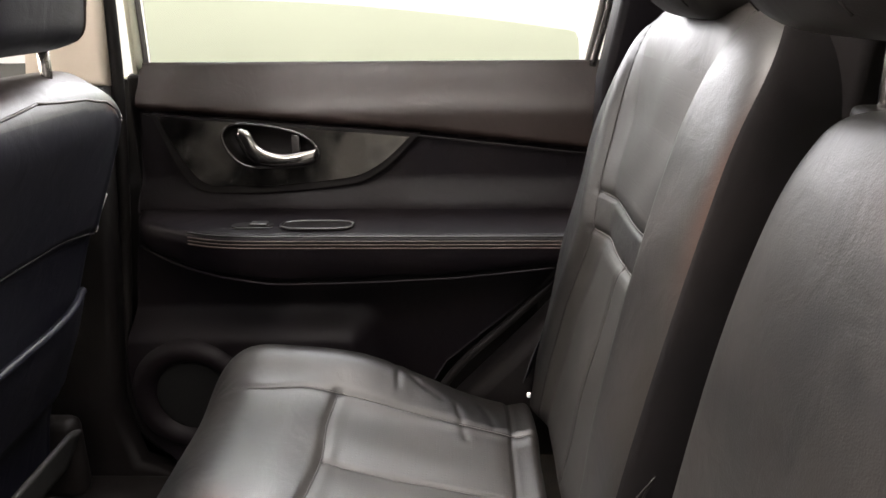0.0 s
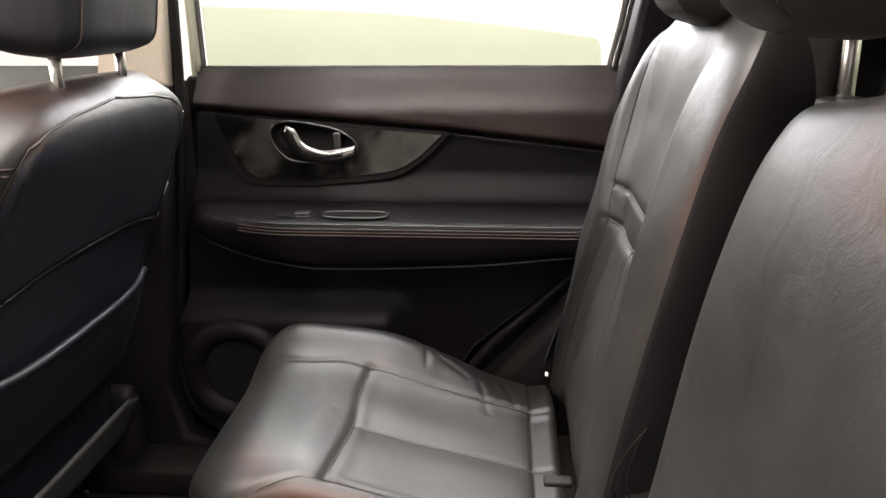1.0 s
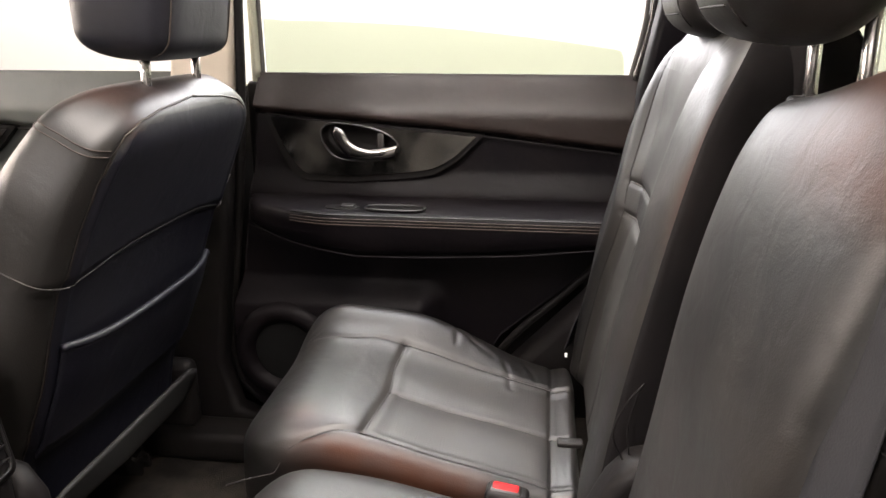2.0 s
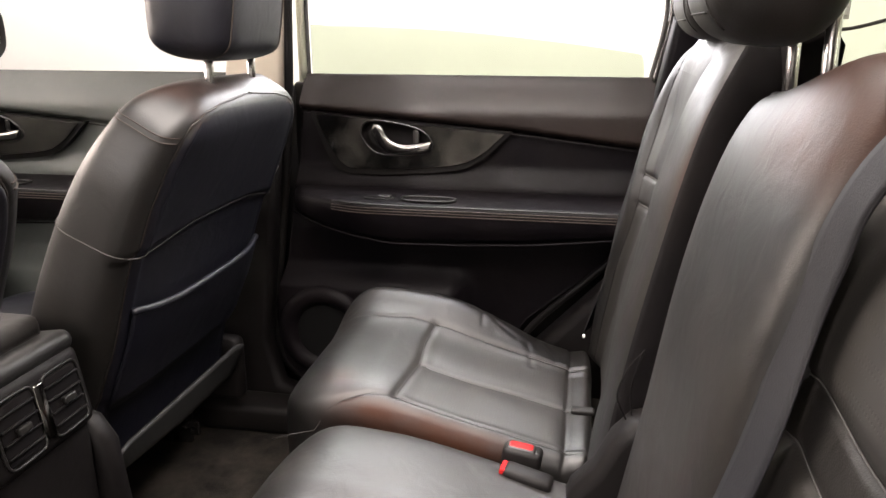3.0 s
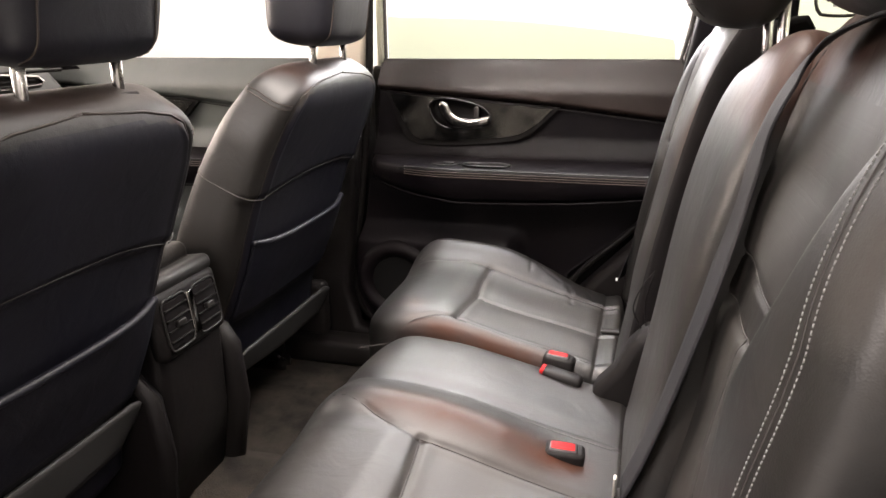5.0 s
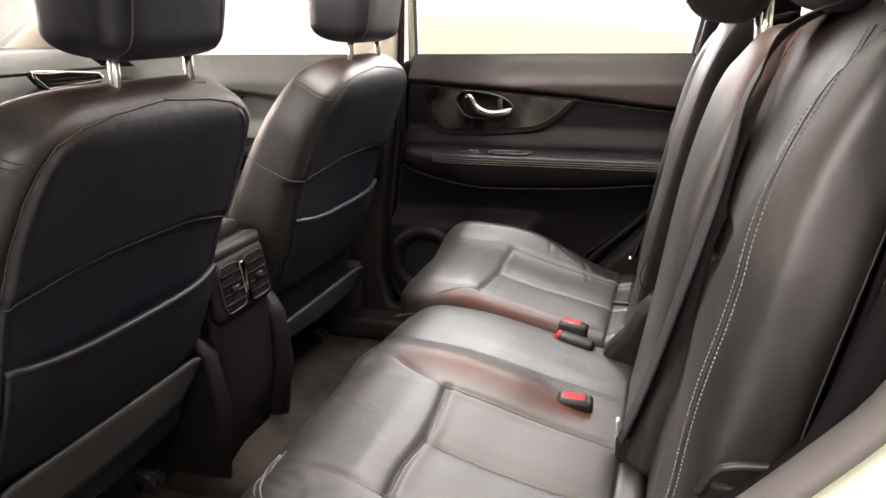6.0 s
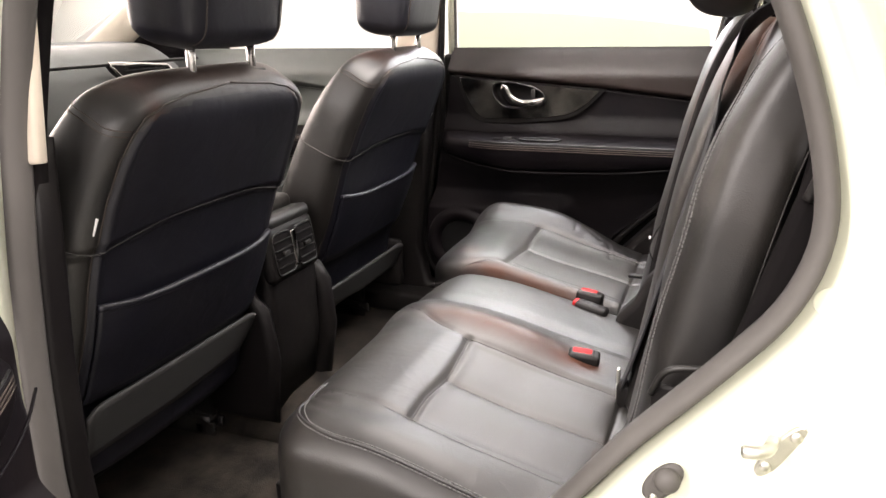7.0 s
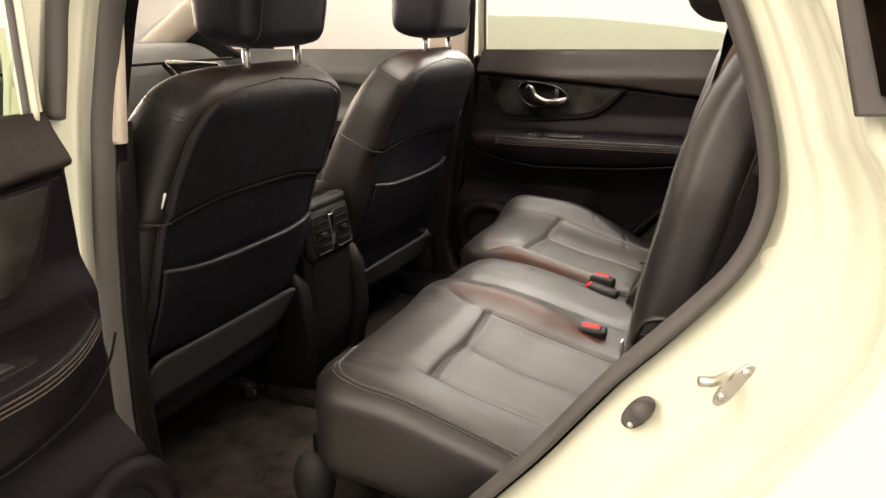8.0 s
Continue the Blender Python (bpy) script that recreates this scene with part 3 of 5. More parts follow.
part("wheel_arch_trim", prism([(0.20, 0.42), (0.235, 0.80), (0.268, 0.93), (0.288, 1.0), (0.318, 1.11), (0.335, 1.26), (0.45, 1.26), (0.45, 0.42)], -0.148, -0.124, 0.008, seg=3), CLOTH, body, "black wheel arch trim")
part("trim_edge", tube(smooth_line([(0.318, -0.150, 1.085), (0.330, -0.151, 1.120), (0.345, -0.151, 1.150)], 20), 0.005, 8), PLASTIC, body)
part("cargo_side_trim", rbox(0.36, 1.12, -0.145, -0.10, 0.35, 1.13, r=0.02), CLOTH, body, "dark cargo side lining")
part("tailgate", prism([(1.05, 0.40), (1.16, 0.40), (1.20, 0.9), (1.16, 1.16), (1.10, 1.16)], -0.24, 1.33, 0.01), PAINT, body)
part("tailgate_glass", prism([(1.115, 1.16), (1.12, 1.16), (1.00, 1.53), (0.995, 1.53)], -0.16, 1.25, 0.0), GREEN_GLASS, body, "pale green tinted rear window")
part("quarter_window", prism([(0.43, 1.14), (0.44, 1.45), (0.80, 1.46), (0.98, 1.14)], 1.318, 1.322, 0.0), GREEN_GLASS, body, "pale green tinted quarter window")
part("window_line", tube(smooth_line([(0.448, 1.26, 1.34), (0.456, 1.26, 1.265), (0.468, 1.26, 1.246), (0.51, 1.26, 1.243), (0.60, 1.26, 1.262), (0.95, 1.26, 1.33)], 50), 0.0035, 6), RUBBER, body, "black window edge line")
st = part("sticker", rbox(0.500, 0.545, 1.3165, 1.3172, 1.262, 1.305, r=0), LABEL, body, "small printed window sticker")
for i in range(5):
    part("print_bar", rbox(0.504, 0.541 - 0.007 * (i % 2), 1.3158, 1.3163, 1.267 + 0.0075 * i, 1.270 + 0.0075 * i, r=0), CUPBOARD, st)
# front end
part("windscreen", prism([(-2.0, 1.12), (-1.995, 1.12), (-1.12, 1.55), (-1.125, 1.55)], -0.10, 1.20, 0.0), CLEAR, body, "clear windscreen")
part("front_pillar_trim", tube(smooth_line([(-2.02, 1.24, 1.02), (-1.72, 1.24, 1.20), (-1.45, 1.23, 1.36), (-1.08, 1.20, 1.54)]), 0.055, 12, flat=0.6), BEIGE, body, "pale front pillar trim")
part("front_pillar_trim", tube(smooth_line([(-2.02, -0.15, 1.02), (-1.72, -0.15, 1.20), (-1.45, -0.14, 1.36), (-1.08, -0.11, 1.54)]), 0.055, 12, flat=0.6), BEIGE, body, "pale front pillar trim")
part("bulkhead", rbox(-2.05, -1.97, -0.25, 1.34, 0.28, 1.10, r=0.02), PLASTIC, body)
part("side_skin", prism([(-2.0, 0.30), (-2.0, 1.06), (-1.6, 1.10), (-0.58, 1.125), (0.25, 1.135), (1.1, 1.15), (1.15, 0.4), (0.9, 0.3)], 1.40, 1.43, 0.008), PAINT, body)
part("side_skin", prism([(-2.0, 0.30), (-2.0, 1.06), (-1.6, 1.08), (-0.68, 1.11), (-0.68, 0.30)], -0.34, -0.31, 0.008), PAINT, body)

# fittings on the near rear post
SHIFT = Matrix.Translation((0.007, 0, 0.009))
striker = part("striker_plate", prism(ellipse(0.312, 0.866, 0.0085, 0.031, 28, -0.58, 2.4), -0.186, -0.180, 0.0015), STEEL, body, "worn zinc striker plate", SHIFT)
part("striker_loop", tube(smooth_line([(0.305, -0.186, 0.876), (0.300, -0.215, 0.884), (0.288, -0.224, 0.884), (0.281, -0.222, 0.882)], 20), 0.0055, 10), STEEL, striker, "steel striker loop", SHIFT)
for a, b in ((0.3225, 0.882), (0.3015, 0.850)):
    part("screw", blob((a, -0.1865, b), 0.0050, 1, 0.5, 1, 12), STEEL, striker, "", SHIFT)
bump = part("bump_stop", prism(ellipse(0.219, 0.814, 0.0125, 0.024, 28, -0.62, 2.2), -0.186, -0.180, 0.004), RUBBER, body, "grey rubber bump stop", SHIFT)
part("button", blob((0.223, -0.189, 0.820), 0.012, 1, 0.9, 1, 16), RUBBER, bump, "", SHIFT)
part("hole_plug", blob((0.212, -0.1885, 0.800), 0.0035, 1, 0.5, 1, 10), STEEL, bump, "", SHIFT)
part("plug", prism(ellipse(0.334, 1.000, 0.0125, 0.0125, 28), -0.1742, -0.165, 0.0010), PAINT, body, "painted round plug", SHIFT)


# ---- doors ----
def door(name, label, x0, x1, m, front=False, group="doors", ajar=False):
    """An inner door lining in the far side's coordinates, from x0 to x1; m moves it to its place."""
    d = thing(name, label, "car door", m @ Vector((x0 if not front else -1.6, 1.36, 0.42)), group)
    dx = -0.997 if front else 0.0
    # lining: a grid over x and z with the depth y of its relief
    X = np.linspace(x0, x1, 120)
    Z = np.linspace(0.43, 1.150, 130)
    zz, xx = np.meshgrid(Z, X, indexing="ij")
    seam = np.interp(xx - dx, [-0.60, -0.512, -0.087, 0.25], [1.078, 1.071, 1.036, 0.998])
    y = 1.335 + 0 * xx
    y = np.where(zz > seam, y - 0.022 * step((zz - seam) / 0.012), y)
    y = y + 0.036 * step((zz - 1.065) / 0.09)
    y = y - 0.022 * step((0.965 - zz) / 0.06)
    low = np.interp(xx - dx, [-0.55, -0.45, -0.30, -0.05, 0.12, 0.25], [0.845, 0.830, 0.815, 0.824, 0.840, 0.850])
    y = y - 0.004 * step((low - 0.006 - zz) / 0.03)
    # the map pocket's wall and the speaker's bulge stand out below
    y = y - 0.046 * step((0.735 - zz) / 0.06) * step((-0.145 + dx - xx) / 0.06)
    # the rear lower corner is cut away on the wheel arch's slant
    cut = np.where(np.array(zz) < 0.90, np.interp(zz, [0.43, 0.62, 0.76, 0.90], [-0.14, -0.035, 0.125, 0.225]), 0.30) + dx if not front else x1 + 0 * zz
    xw = np.minimum(xx, cut)
    lead = np.interp(zz, [0.43, 0.50, 0.60, 0.76, 0.95, 1.15], [-0.50, -0.54, -0.55, -0.552, -0.560, -0.556] if ajar else [-0.53, -0.59, -0.605, -0.583, -0.557, -0.540]) if not front else x0 + 0 * zz
    xw = np.maximum(xw, lead)
    G = np.stack([xw, y, zz], 2)
    # front linings take the colour brightened as if lit through the windscreen
    li = part("lining", solid_grid(G[:, ::-1], 0.03), LIT_VINYL if front else VINYL, d, "soft door lining with windscreen light put into its grey-green colour" if front else "black soft door lining with brown-black shoulder", m)
    li.data.materials.append(LIT_VINYL if front else UPPER)
    back = m.inverted()
    for p in li.data.polygons:
        q = back @ p.center
        if q.z > np.interp(q.x - dx, [-0.60, -0.512, -0.087, 0.25], [1.080, 1.073, 1.038, 1.000]):
            p.material_index = 1
    part("inner_panel", rbox(x0 + 0.02, x1 - 0.11 if not front else x1, 1.375, 1.395, 0.45, 1.13, r=0.01), PLASTIC, d, "", m)
    # belt moulding
    xs = np.linspace(x0 + 0.066, x1 - 0.01, 40)
    part("belt_seal", tube([(a, 1.372, 1.143) for a in xs], 0.006, 8), RUBBER, d, "", m)
    # fine seam under the shoulder
    xs = np.linspace(x0 + 0.065, x1 - 0.01, 40)
    part("shoulder_seam", tube([(a, 1.322, float(np.interp(a - dx, [-0.60, -0.512, -0.087, 0.25], [1.075, 1.068, 1.033, 0.995]))) for a in xs], 0.0016, 6), PLASTIC, d, "", m)
    # glossy trim panel with a dark surround
    def shape(k):
        return [(a + dx, b) for a, b in smooth_line([(-0.512 - k, 1.068 + 0.3 * k), (-0.497 - k, 1.030), (-0.470 - k, 0.977 - k), (-0.452 - k, 0.955 - k), (-0.43, 0.946 - k), (-0.36, 0.945 - k), (-0.27, 0.951 - k), (-0.185, 0.962 - k), (-0.14, 0.985 - k), (-0.088 + 1.3 * k, 1.033 + 0.3 * k)], 40)]
    hole = [(a + dx, b) for a, b in loop_points([(-0.407, 1.040), (-0.398, 1.052), (-0.379, 1.056), (-0.324, 1.051), (-0.274, 1.039), (-0.250, 1.022), (-0.240, 1.002), (-0.254, 0.986), (-0.294, 0.981), (-0.355, 0.980), (-0.378, 0.986), (-0.393, 1.002), (-0.405, 1.023)], 44)]
    part("trim_surround", holed(shape(0.009), hole, 1.3175, 1.345), PLASTIC, d, "", m)
    # the panel's pale reflections are part of its colour
    part("trim_panel", holed(shape(-0.004), hole, 1.312, 1.3185), TRIM, d, "glossy dark trim panel with pale reflections painted as blotches", m)
    # handle in its oval cup
    cup = part("handle_cup", tube([(a, 1.3115, b) for a, b in hole], 0.0022, 8, True), GLOSS, d, "dark rimmed oval cup", m)
    part("cup_bowl", bowl(hole, 1.312, 1.333, 0.16), PLASTIC, cup, "", m)
    up = smooth_line([(-0.374, 1.309, 1.045), (-0.360, 1.308, 1.042), (-0.346, 1.306, 1.020), (-0.326, 1.305, 1.007), (-0.301, 1.305, 1.002), (-0.271, 1.306, 1.006), (-0.247, 1.309, 1.011)], 30)
    low = smooth_line([(-0.377, 1.309, 1.036), (-0.369, 1.307, 1.016), (-0.355, 1.304, 0.999), (-0.340, 1.303, 0.990), (-0.310, 1.303, 0.9875), (-0.272, 1.304, 0.990), (-0.250, 1.308, 0.996)], 30)
    blade = []
    for k in np.linspace(0, 1, 10):
        r = up * (1 - k) + low * k
        r[:, 1] -= 0.003 * np.sin(np.pi * k) ** 0.6
        r[:, 0] += dx
        blade.append(r)
    part("handle", solid_grid(np.array(blade)[::-1], 0.005), DARKCHROME, cup, "dark chrome pull handle", m)
    part("lock_knob", rbox(-0.290 + dx, -0.276 + dx, 1.313, 1.334, 1.002, 1.036, r=0.003), GLOSS, cup, "", m)
    # armrest: padded ledge with a stitched edge
    a0, a1 = (x0 + (0.060 if ajar else 0.034), x1 - 0.02)

    def ledge(a):
        k = 0.22 * math.sqrt(1 - (1 - min(1, (a - a0) / 0.03)) ** 2) + 0.78 * math.sin(math.pi / 2 * min(1, (a - a0) / 0.22))
        return 1.318 - 0.123 * k
    xs = np.linspace(a0, a1, 60)
    prof = []
    for a in xs:
        lo = float(np.interp(a - dx, [-0.55, -0.45, -0.30, -0.05, 0.12, 0.25], [0.845, 0.830, 0.815, 0.824, 0.840, 0.850]))
        f = ledge(a)
        prof.append([(a, 1.345, 0.910), (a, 1.318, 0.908), (a, 0.45 * 1.318 + 0.55 * f, 0.9035), (a, f + 0.012, 0.8990), (a, f + 0.003, 0.8965), (a, f - 0.001, 0.890), (a, f - 0.002, 0.877), (a, f + 0.001, 0.862), (a, f + 0.006, lo + 0.010), (a, f + 0.016, lo + 0.001), (a, 1.330, lo - 0.004)])
    part("armrest", solid_grid(prof[::-1], 0.006), VINYL, d, "black padded armrest", m)
    for z, mat, r, dy in ((0.8955, SMOOTH, 0.0018, 0.0025), (0.8890, BROWNTHREAD, 0.0013, -0.0011), (0.8835, BROWNTHREAD, 0.0013, -0.0015), (0.8780, BROWNTHREAD, 0.0013, -0.0018)):
        part("stitching", tube([(a, ledge(a) + dy, z) for a in np.linspace(a0 + (0.025 if ajar else 0.12), a1, 50)], r, 6), mat, d, "brown stitched edge", m)
    lo_line = smooth_line([(-0.560 + dx, 1.295, 0.848), (-0.50 + dx, 1.253, 0.838), (-0.45 + dx, 1.228, 0.830), (-0.38 + dx, 1.206, 0.822), (-0.30 + dx, 1.201, 0.814), (-0.05 + dx, 1.201, 0.823), (0.14 + dx, 1.201, 0.842)], 50)
    part("armrest_edge", tube(lo_line, 0.0020, 6), VINYL, d, "piped lower edge", m)
    sw = part("window_switch", prism(ellipse(-0.345 + dx, 1.236, 0.034, 0.016, 24, 0, 3), 0.893, 0.9040, 0.002, axis="z"), PLASTIC, d, "window switch", m)
    part("switch_key", rbox(-0.347 + dx, -0.320 + dx, 1.226, 1.244, 0.9035, 0.9085, r=0.002), CROWN, sw, "", m)
    pc = part("pull_cup", tube([(a + dx, b, 0.9035) for a, b in ellipse(-0.24, 1.236, 0.058, 0.022, 36, 0, 3.2)], 0.0024, 6, True), SMOOTH, d, "recessed pull cup", m)
    part("cup_bottom", prism([(a + dx, b) for a, b in ellipse(-0.24, 1.236, 0.057, 0.021, 28, 0, 3.2)], 0.895, 0.9040, 0.001, axis="z"), CLOTH, pc, "", m)
    # the speaker's funnel
    V, F, n = [], [], 48
    prof = ((0.114, 1.300), (0.112, 1.268), (0.104, 1.252), (0.092, 1.246), (0.080, 1.248), (0.070, 1.256), (0.064, 1.268), (0.064, 1.300))
    for r, yy in prof:
        V += [(a + dx, yy, b) for a, b in ellipse(-0.490, 0.575, r, r, n)]
    for i in range(len(prof)):
        F += [[i * n + j, i * n + (j + 1) % n, (i + 1) % len(prof) * n + (j + 1) % n, (i + 1) % len(prof) * n + j] for j in range(n)]
    sp = part("speaker_ring", (np.array(V), F), VINYL, d, "round speaker surround", m)
    part("speaker_mesh", prism([(a + dx, b) for a, b in ellipse(-0.490, 0.575, 0.066, 0.066, 40)], 1.262, 1.272, 0.003), MESH, sp, "black speaker grille", m)
    # painted window frame strips and glass
    if not front:
        part("frame_edge", rbox(-0.556, -0.546, 1.352, 1.398, 1.13, 1.46, r=0.003), PAINT, d, "cream-white door edge", m)
        part("frame_post", tube(smooth_line([(0.12, 1.33, 1.49), (0.22, 1.335, 1.44), (0.232, 1.345, 1.28), (0.207, 1.352, 1.14)], 40), 0.0075, 8), GLOSS, d, "black window post", m)
        part("window_frame", tube(smooth_line([(-0.541, 1.352, 1.14), (-0.541, 1.350, 1.25), (-0.532, 1.342, 1.42), (-0.50, 1.335, 1.49), (-0.2, 1.33, 1.51), (0.12, 1.33, 1.49)], 60), 0.0065, 8), PAINT, d, "cream-white window frame", m)
        part("frame_seal", tube(smooth_line([(-0.531, 1.353, 1.14), (-0.531, 1.351, 1.25), (-0.522, 1.343, 1.41), (-0.49, 1.336, 1.475), (-0.2, 1.331, 1.495), (0.11, 1.331, 1.475), (0.20, 1.336, 1.43), (0.220, 1.346, 1.28), (0.198, 1.353, 1.14)], 80), 0.0045, 8), RUBBER, d, "", m)
        top = smooth_line([(-0.525, 1.253), (-0.25, 1.242), (0.0, 1.219), (0.150, 1.199), (0.175, 1.195), (0.182, 1.189), (0.187, 1.14), (0.190, 1.10)], 60)
        g = part("window_glass", prism([(-0.525, 1.10)] + [tuple(p) for p in top], 1.357, 1.361, 0.0), GREEN_GLASS, d, "green-tinted glass wound halfway down", m)
        g.visible_shadow = False
    return d


IDENT = Matrix.Identity(4)
door("rear_door", "closed rear door with black lining and half-lowered window", -0.60, 0.25, IDENT)
door("front_door", "closed front door with black lining and chrome handle", -1.66, -0.66, IDENT, True)
MIRROR = Matrix.Translation((0, 2 * YC, 0)) @ Matrix.Diagonal((1, -1, 1, 1))
door("front_door", "closed front door on the open side of the car", -1.66, -0.70, MIRROR, True)
OPEN = Matrix.Translation((-0.485, -0.295, -0.02)) @ Matrix.Rotation(radians(-85), 4, "Z") @ Matrix.Translation((0.512, 0.222, 0)) @ MIRROR
door("rear_door", "wide-open rear door showing its black lining", -0.60, 0.25, OPEN, ajar=True)

# far front window frame and door mirror
mirror = thing("door_mirror", "black-rimmed door mirror reflecting white surroundings", "mirror", (-1.59, 1.55, 1.10))
part("housing", blob((-1.59, 1.55, 1.24), 0.105, 0.5, 1.0, 0.80, 32), PLASTIC, mirror)
part("mirror_glass", prism(ellipse(1.55, 1.24, 0.086, 0.066, 36, 0, 3.2), -1.540, -1.532, 0.002, axis="x"), CHROME, mirror, "bright mirror glass")
part("mirror_rim", tube([(-1.536, a, b) for a, b in ellipse(1.55, 1.24, 0.092, 0.072, 44, 0, 3.2)], 0.011, 8, True), PLASTIC, mirror, "black mirror rim")
part("foot", rbox(-1.51, -1.46, 1.42, 1.52, 1.125, 1.19, r=0.015), PLASTIC, mirror)

# ---- dashboard ----
dash = thing("dashboard", "dark grey soft-touch dashboard with chrome-framed air vent", "dashboard", (-1.6, YC, 0.7))
D = Slab([(0, -1.30), (0.25, -1.40), (0.5, -1.46), (0.75, -1.62), (1, -1.95)], [(0, 0.62), (0.25, 0.82), (0.5, 1.04), (0.75, 1.125), (1, 1.12)], [(0, 0.66), (1, 0.70)], [(0, 0.06), (1, 0.06)], YC, 8, (0.05, 0.05))
part("dash_pad", D.shape(60, 140), SOFT_PLASTIC, dash, "dark grey soft dashboard pad")
VENT = [(0.867, 1.128), (0.980, 1.121), (1.096, 1.112), (1.112, 1.100), (1.100, 1.090), (0.912, 1.083), (0.888, 1.102)]
vent = part("air_vent", prism(VENT, -1.42, -1.397, 0.002, axis="x"), PLASTIC, dash, "side air vent")
part("vent_frame", tube([(-1.393, a, b) for a, b in VENT], 0.0055, 8, True), CHROME, vent, "chrome vent frame")
for i in range(3):
    part("slat", rbox(-1.40, -1.391, VENT[5][0] + 0.010, VENT[4][0] - 0.012, VENT[5][1] + 0.010 + 0.011 * i, VENT[5][1] + 0.013 + 0.011 * i, r=0.001), SMOOTH, vent)
part("dash_crease", tube([(-1.41, y, 1.125) for y in np.linspace(-0.1, 1.2, 30)], 0.005, 6), PLASTIC, dash)
part("sail_panel", prism([(-1.80, 1.10), (-1.44, 1.12), (-1.50, 1.16), (-1.64, 1.255)], 1.285, 1.315, 0.006), VINYL, dash, "black corner panel by the windscreen post")


# ---- front seats ----
def front_seat(label, yc, board, lean):
    s = thing("front_seat", label, "car seat", (-0.75, yc, 0.36), "front seats")

    def rear_relief(U, Y):
        a = np.abs(Y - yc)
        arch = np.interp(a, [0, 0.10, 0.18, 0.25], [0.675, 0.67, 0.655, 0.630])
        r = -0.008 * step((arch - U) / 0.02)
        r = r - 0.004 * np.exp(-((U - arch) * 0.7 / 0.004) ** 2)
        side = step((0.965 - U) / 0.03)
        r = r - side * (0.0045 * np.exp(-((a - edge(U)) / 0.004) ** 2) - 0.003 * np.exp(-((a - edge(U) + 0.010) / 0.006) ** 2))
        return r

    def edge(U):
        return np.interp(U, [0.2, 0.45, 0.63, 0.75, 0.85, 0.91, 0.95, 0.972, 0.985, 0.993], [0.222, 0.224, 0.226, 0.224, 0.216, 0.204, 0.184, 0.152, 0.10, 0.0])
    b = Slab([(0, -0.700), (0.25, -0.708), (0.45, -0.660), (0.7, -0.583), (1, -0.487)], [(0, 0.50), (0.25, 0.68), (0.45, 0.82), (0.7, 1.0), (1, 1.160)],
             [(0, 0.225), (0.3, 0.245), (0.55, 0.265), (0.75, 0.260), (0.88, 0.242), (1, 0.205)], [(0, 0.030), (0.16, 0.060), (0.3, 0.094), (0.55, 0.080), (0.8, 0.066), (1, 0.050)], yc, 4.6, (0.06, 0.10), relief=None, back_relief=rear_relief)
    back = part("backrest", b.shape(130, 320), LEATHER, s, "black leather backrest with a darker rear panel")
    # the rear panel inside the piping, above and below the arch seam, is of a darker hide
    back.data.materials.append(SEATBACK)
    for p in back.data.polygons:
        q = p.center
        if p.normal.x > 0.2:
            u = float(np.interp(q.z + 0.029, [0.50, 0.68, 0.82, 1.0, 1.160], [0, 0.25, 0.45, 0.7, 1]))
            if abs(q.y - yc) < edge(u):
                p.material_index = 1
    worn(back, lambda x, y, z: 0.6 * bell(np.abs(y - yc) - 0.165, 0.014) * bell(z - 1.11, 0.04) * step((x + 0.56) / 0.05) + 0.3 * step((z - 1.14) / 0.015))
    # piping along the rear panel's edge, arch seam, and seams over the flanks
    us = np.r_[np.linspace(0.20, 0.94, 50), np.linspace(0.945, 0.993, 40)]
    for sgn in (-1, 1):
        part("piping", tube(b.on(us, yc + sgn * edge(us), 0.0004, -1), 0.0017, 6), PIPING, back, "fine brown-black piping")
        q = smooth_line([(0.630, 0.222), (0.655, 0.16), (0.67, 0.09), (0.672, 0.0)], 40)
        part("seam", tube(b.on(q[:, 0], yc + sgn * q[:, 1], 0.0004, -1), 0.0010, 5), SEAMLIGHT, back)
        part("seam", tube(b.round_side(0.632, 0.640, sgn, -0.52, 0.8, off=0.0006), 0.0011, 5), SEAMLIGHT, back)
        for k in (0.0, 0.012):
            part("seam", tube(b.round_side(0.925 - k, 0.90 - k, sgn, -0.40, 0.6, off=0.0004), 0.0009, 5), BROWNTHREAD, back)
    # map pocket: a slightly loose panel with an elastic top edge
    W = 0.216
    A = np.linspace(-1, 1, 50)
    top = 0.512 - 0.005 * (1 - A ** 2)
    rows = []
    for k in np.linspace(0, 1, 24):
        u = 0.235 + (top - 0.235) * k
        off = 0.004 + 0.014 * k ** 2 * (1 - A ** 4)
        rows.append(b.on(u, yc + A * W, off, -1))
    pocket = part("map_pocket", solid_grid(rows, 0.004), SEATBACK, s, "black leather map pocket")
    part("pocket_edge", tube(rows[-1], 0.0062, 10), SEATBACK, pocket, "elastic pocket edge")
    # lower board: a flat tapered panel under the pocket
    out = -1 if yc < YC else 1
    rows = []
    for k in np.linspace(0, 1, 8):
        row = []
        for w in np.linspace(-1, 1, 30):
            zt = board[0] + (0.0 if abs(w) < 0.9 else -0.012 * (abs(w) - 0.9) / 0.1)
            zb = board[1] if w * out > 0 else board[1] + 0.016 * abs(w)
            zb = zb + 0.018 * max(0.0, abs(w) - 0.86) / 0.14 * (1 if w * out < 0 else 0)
            row.append((-0.622 - 0.030 * k, yc + w * (0.225 - 0.012 * k), zt + (zb - zt) * k))
        rows.append(row)
    part("lower_board", solid_grid(rows, 0.006), APRON, s, "grey board below the pocket")
    # label on the outer side
    o = -1 if yc < YC else 1
    p = b.on(0.695, yc + o * 0.237, 0.0005, -1)
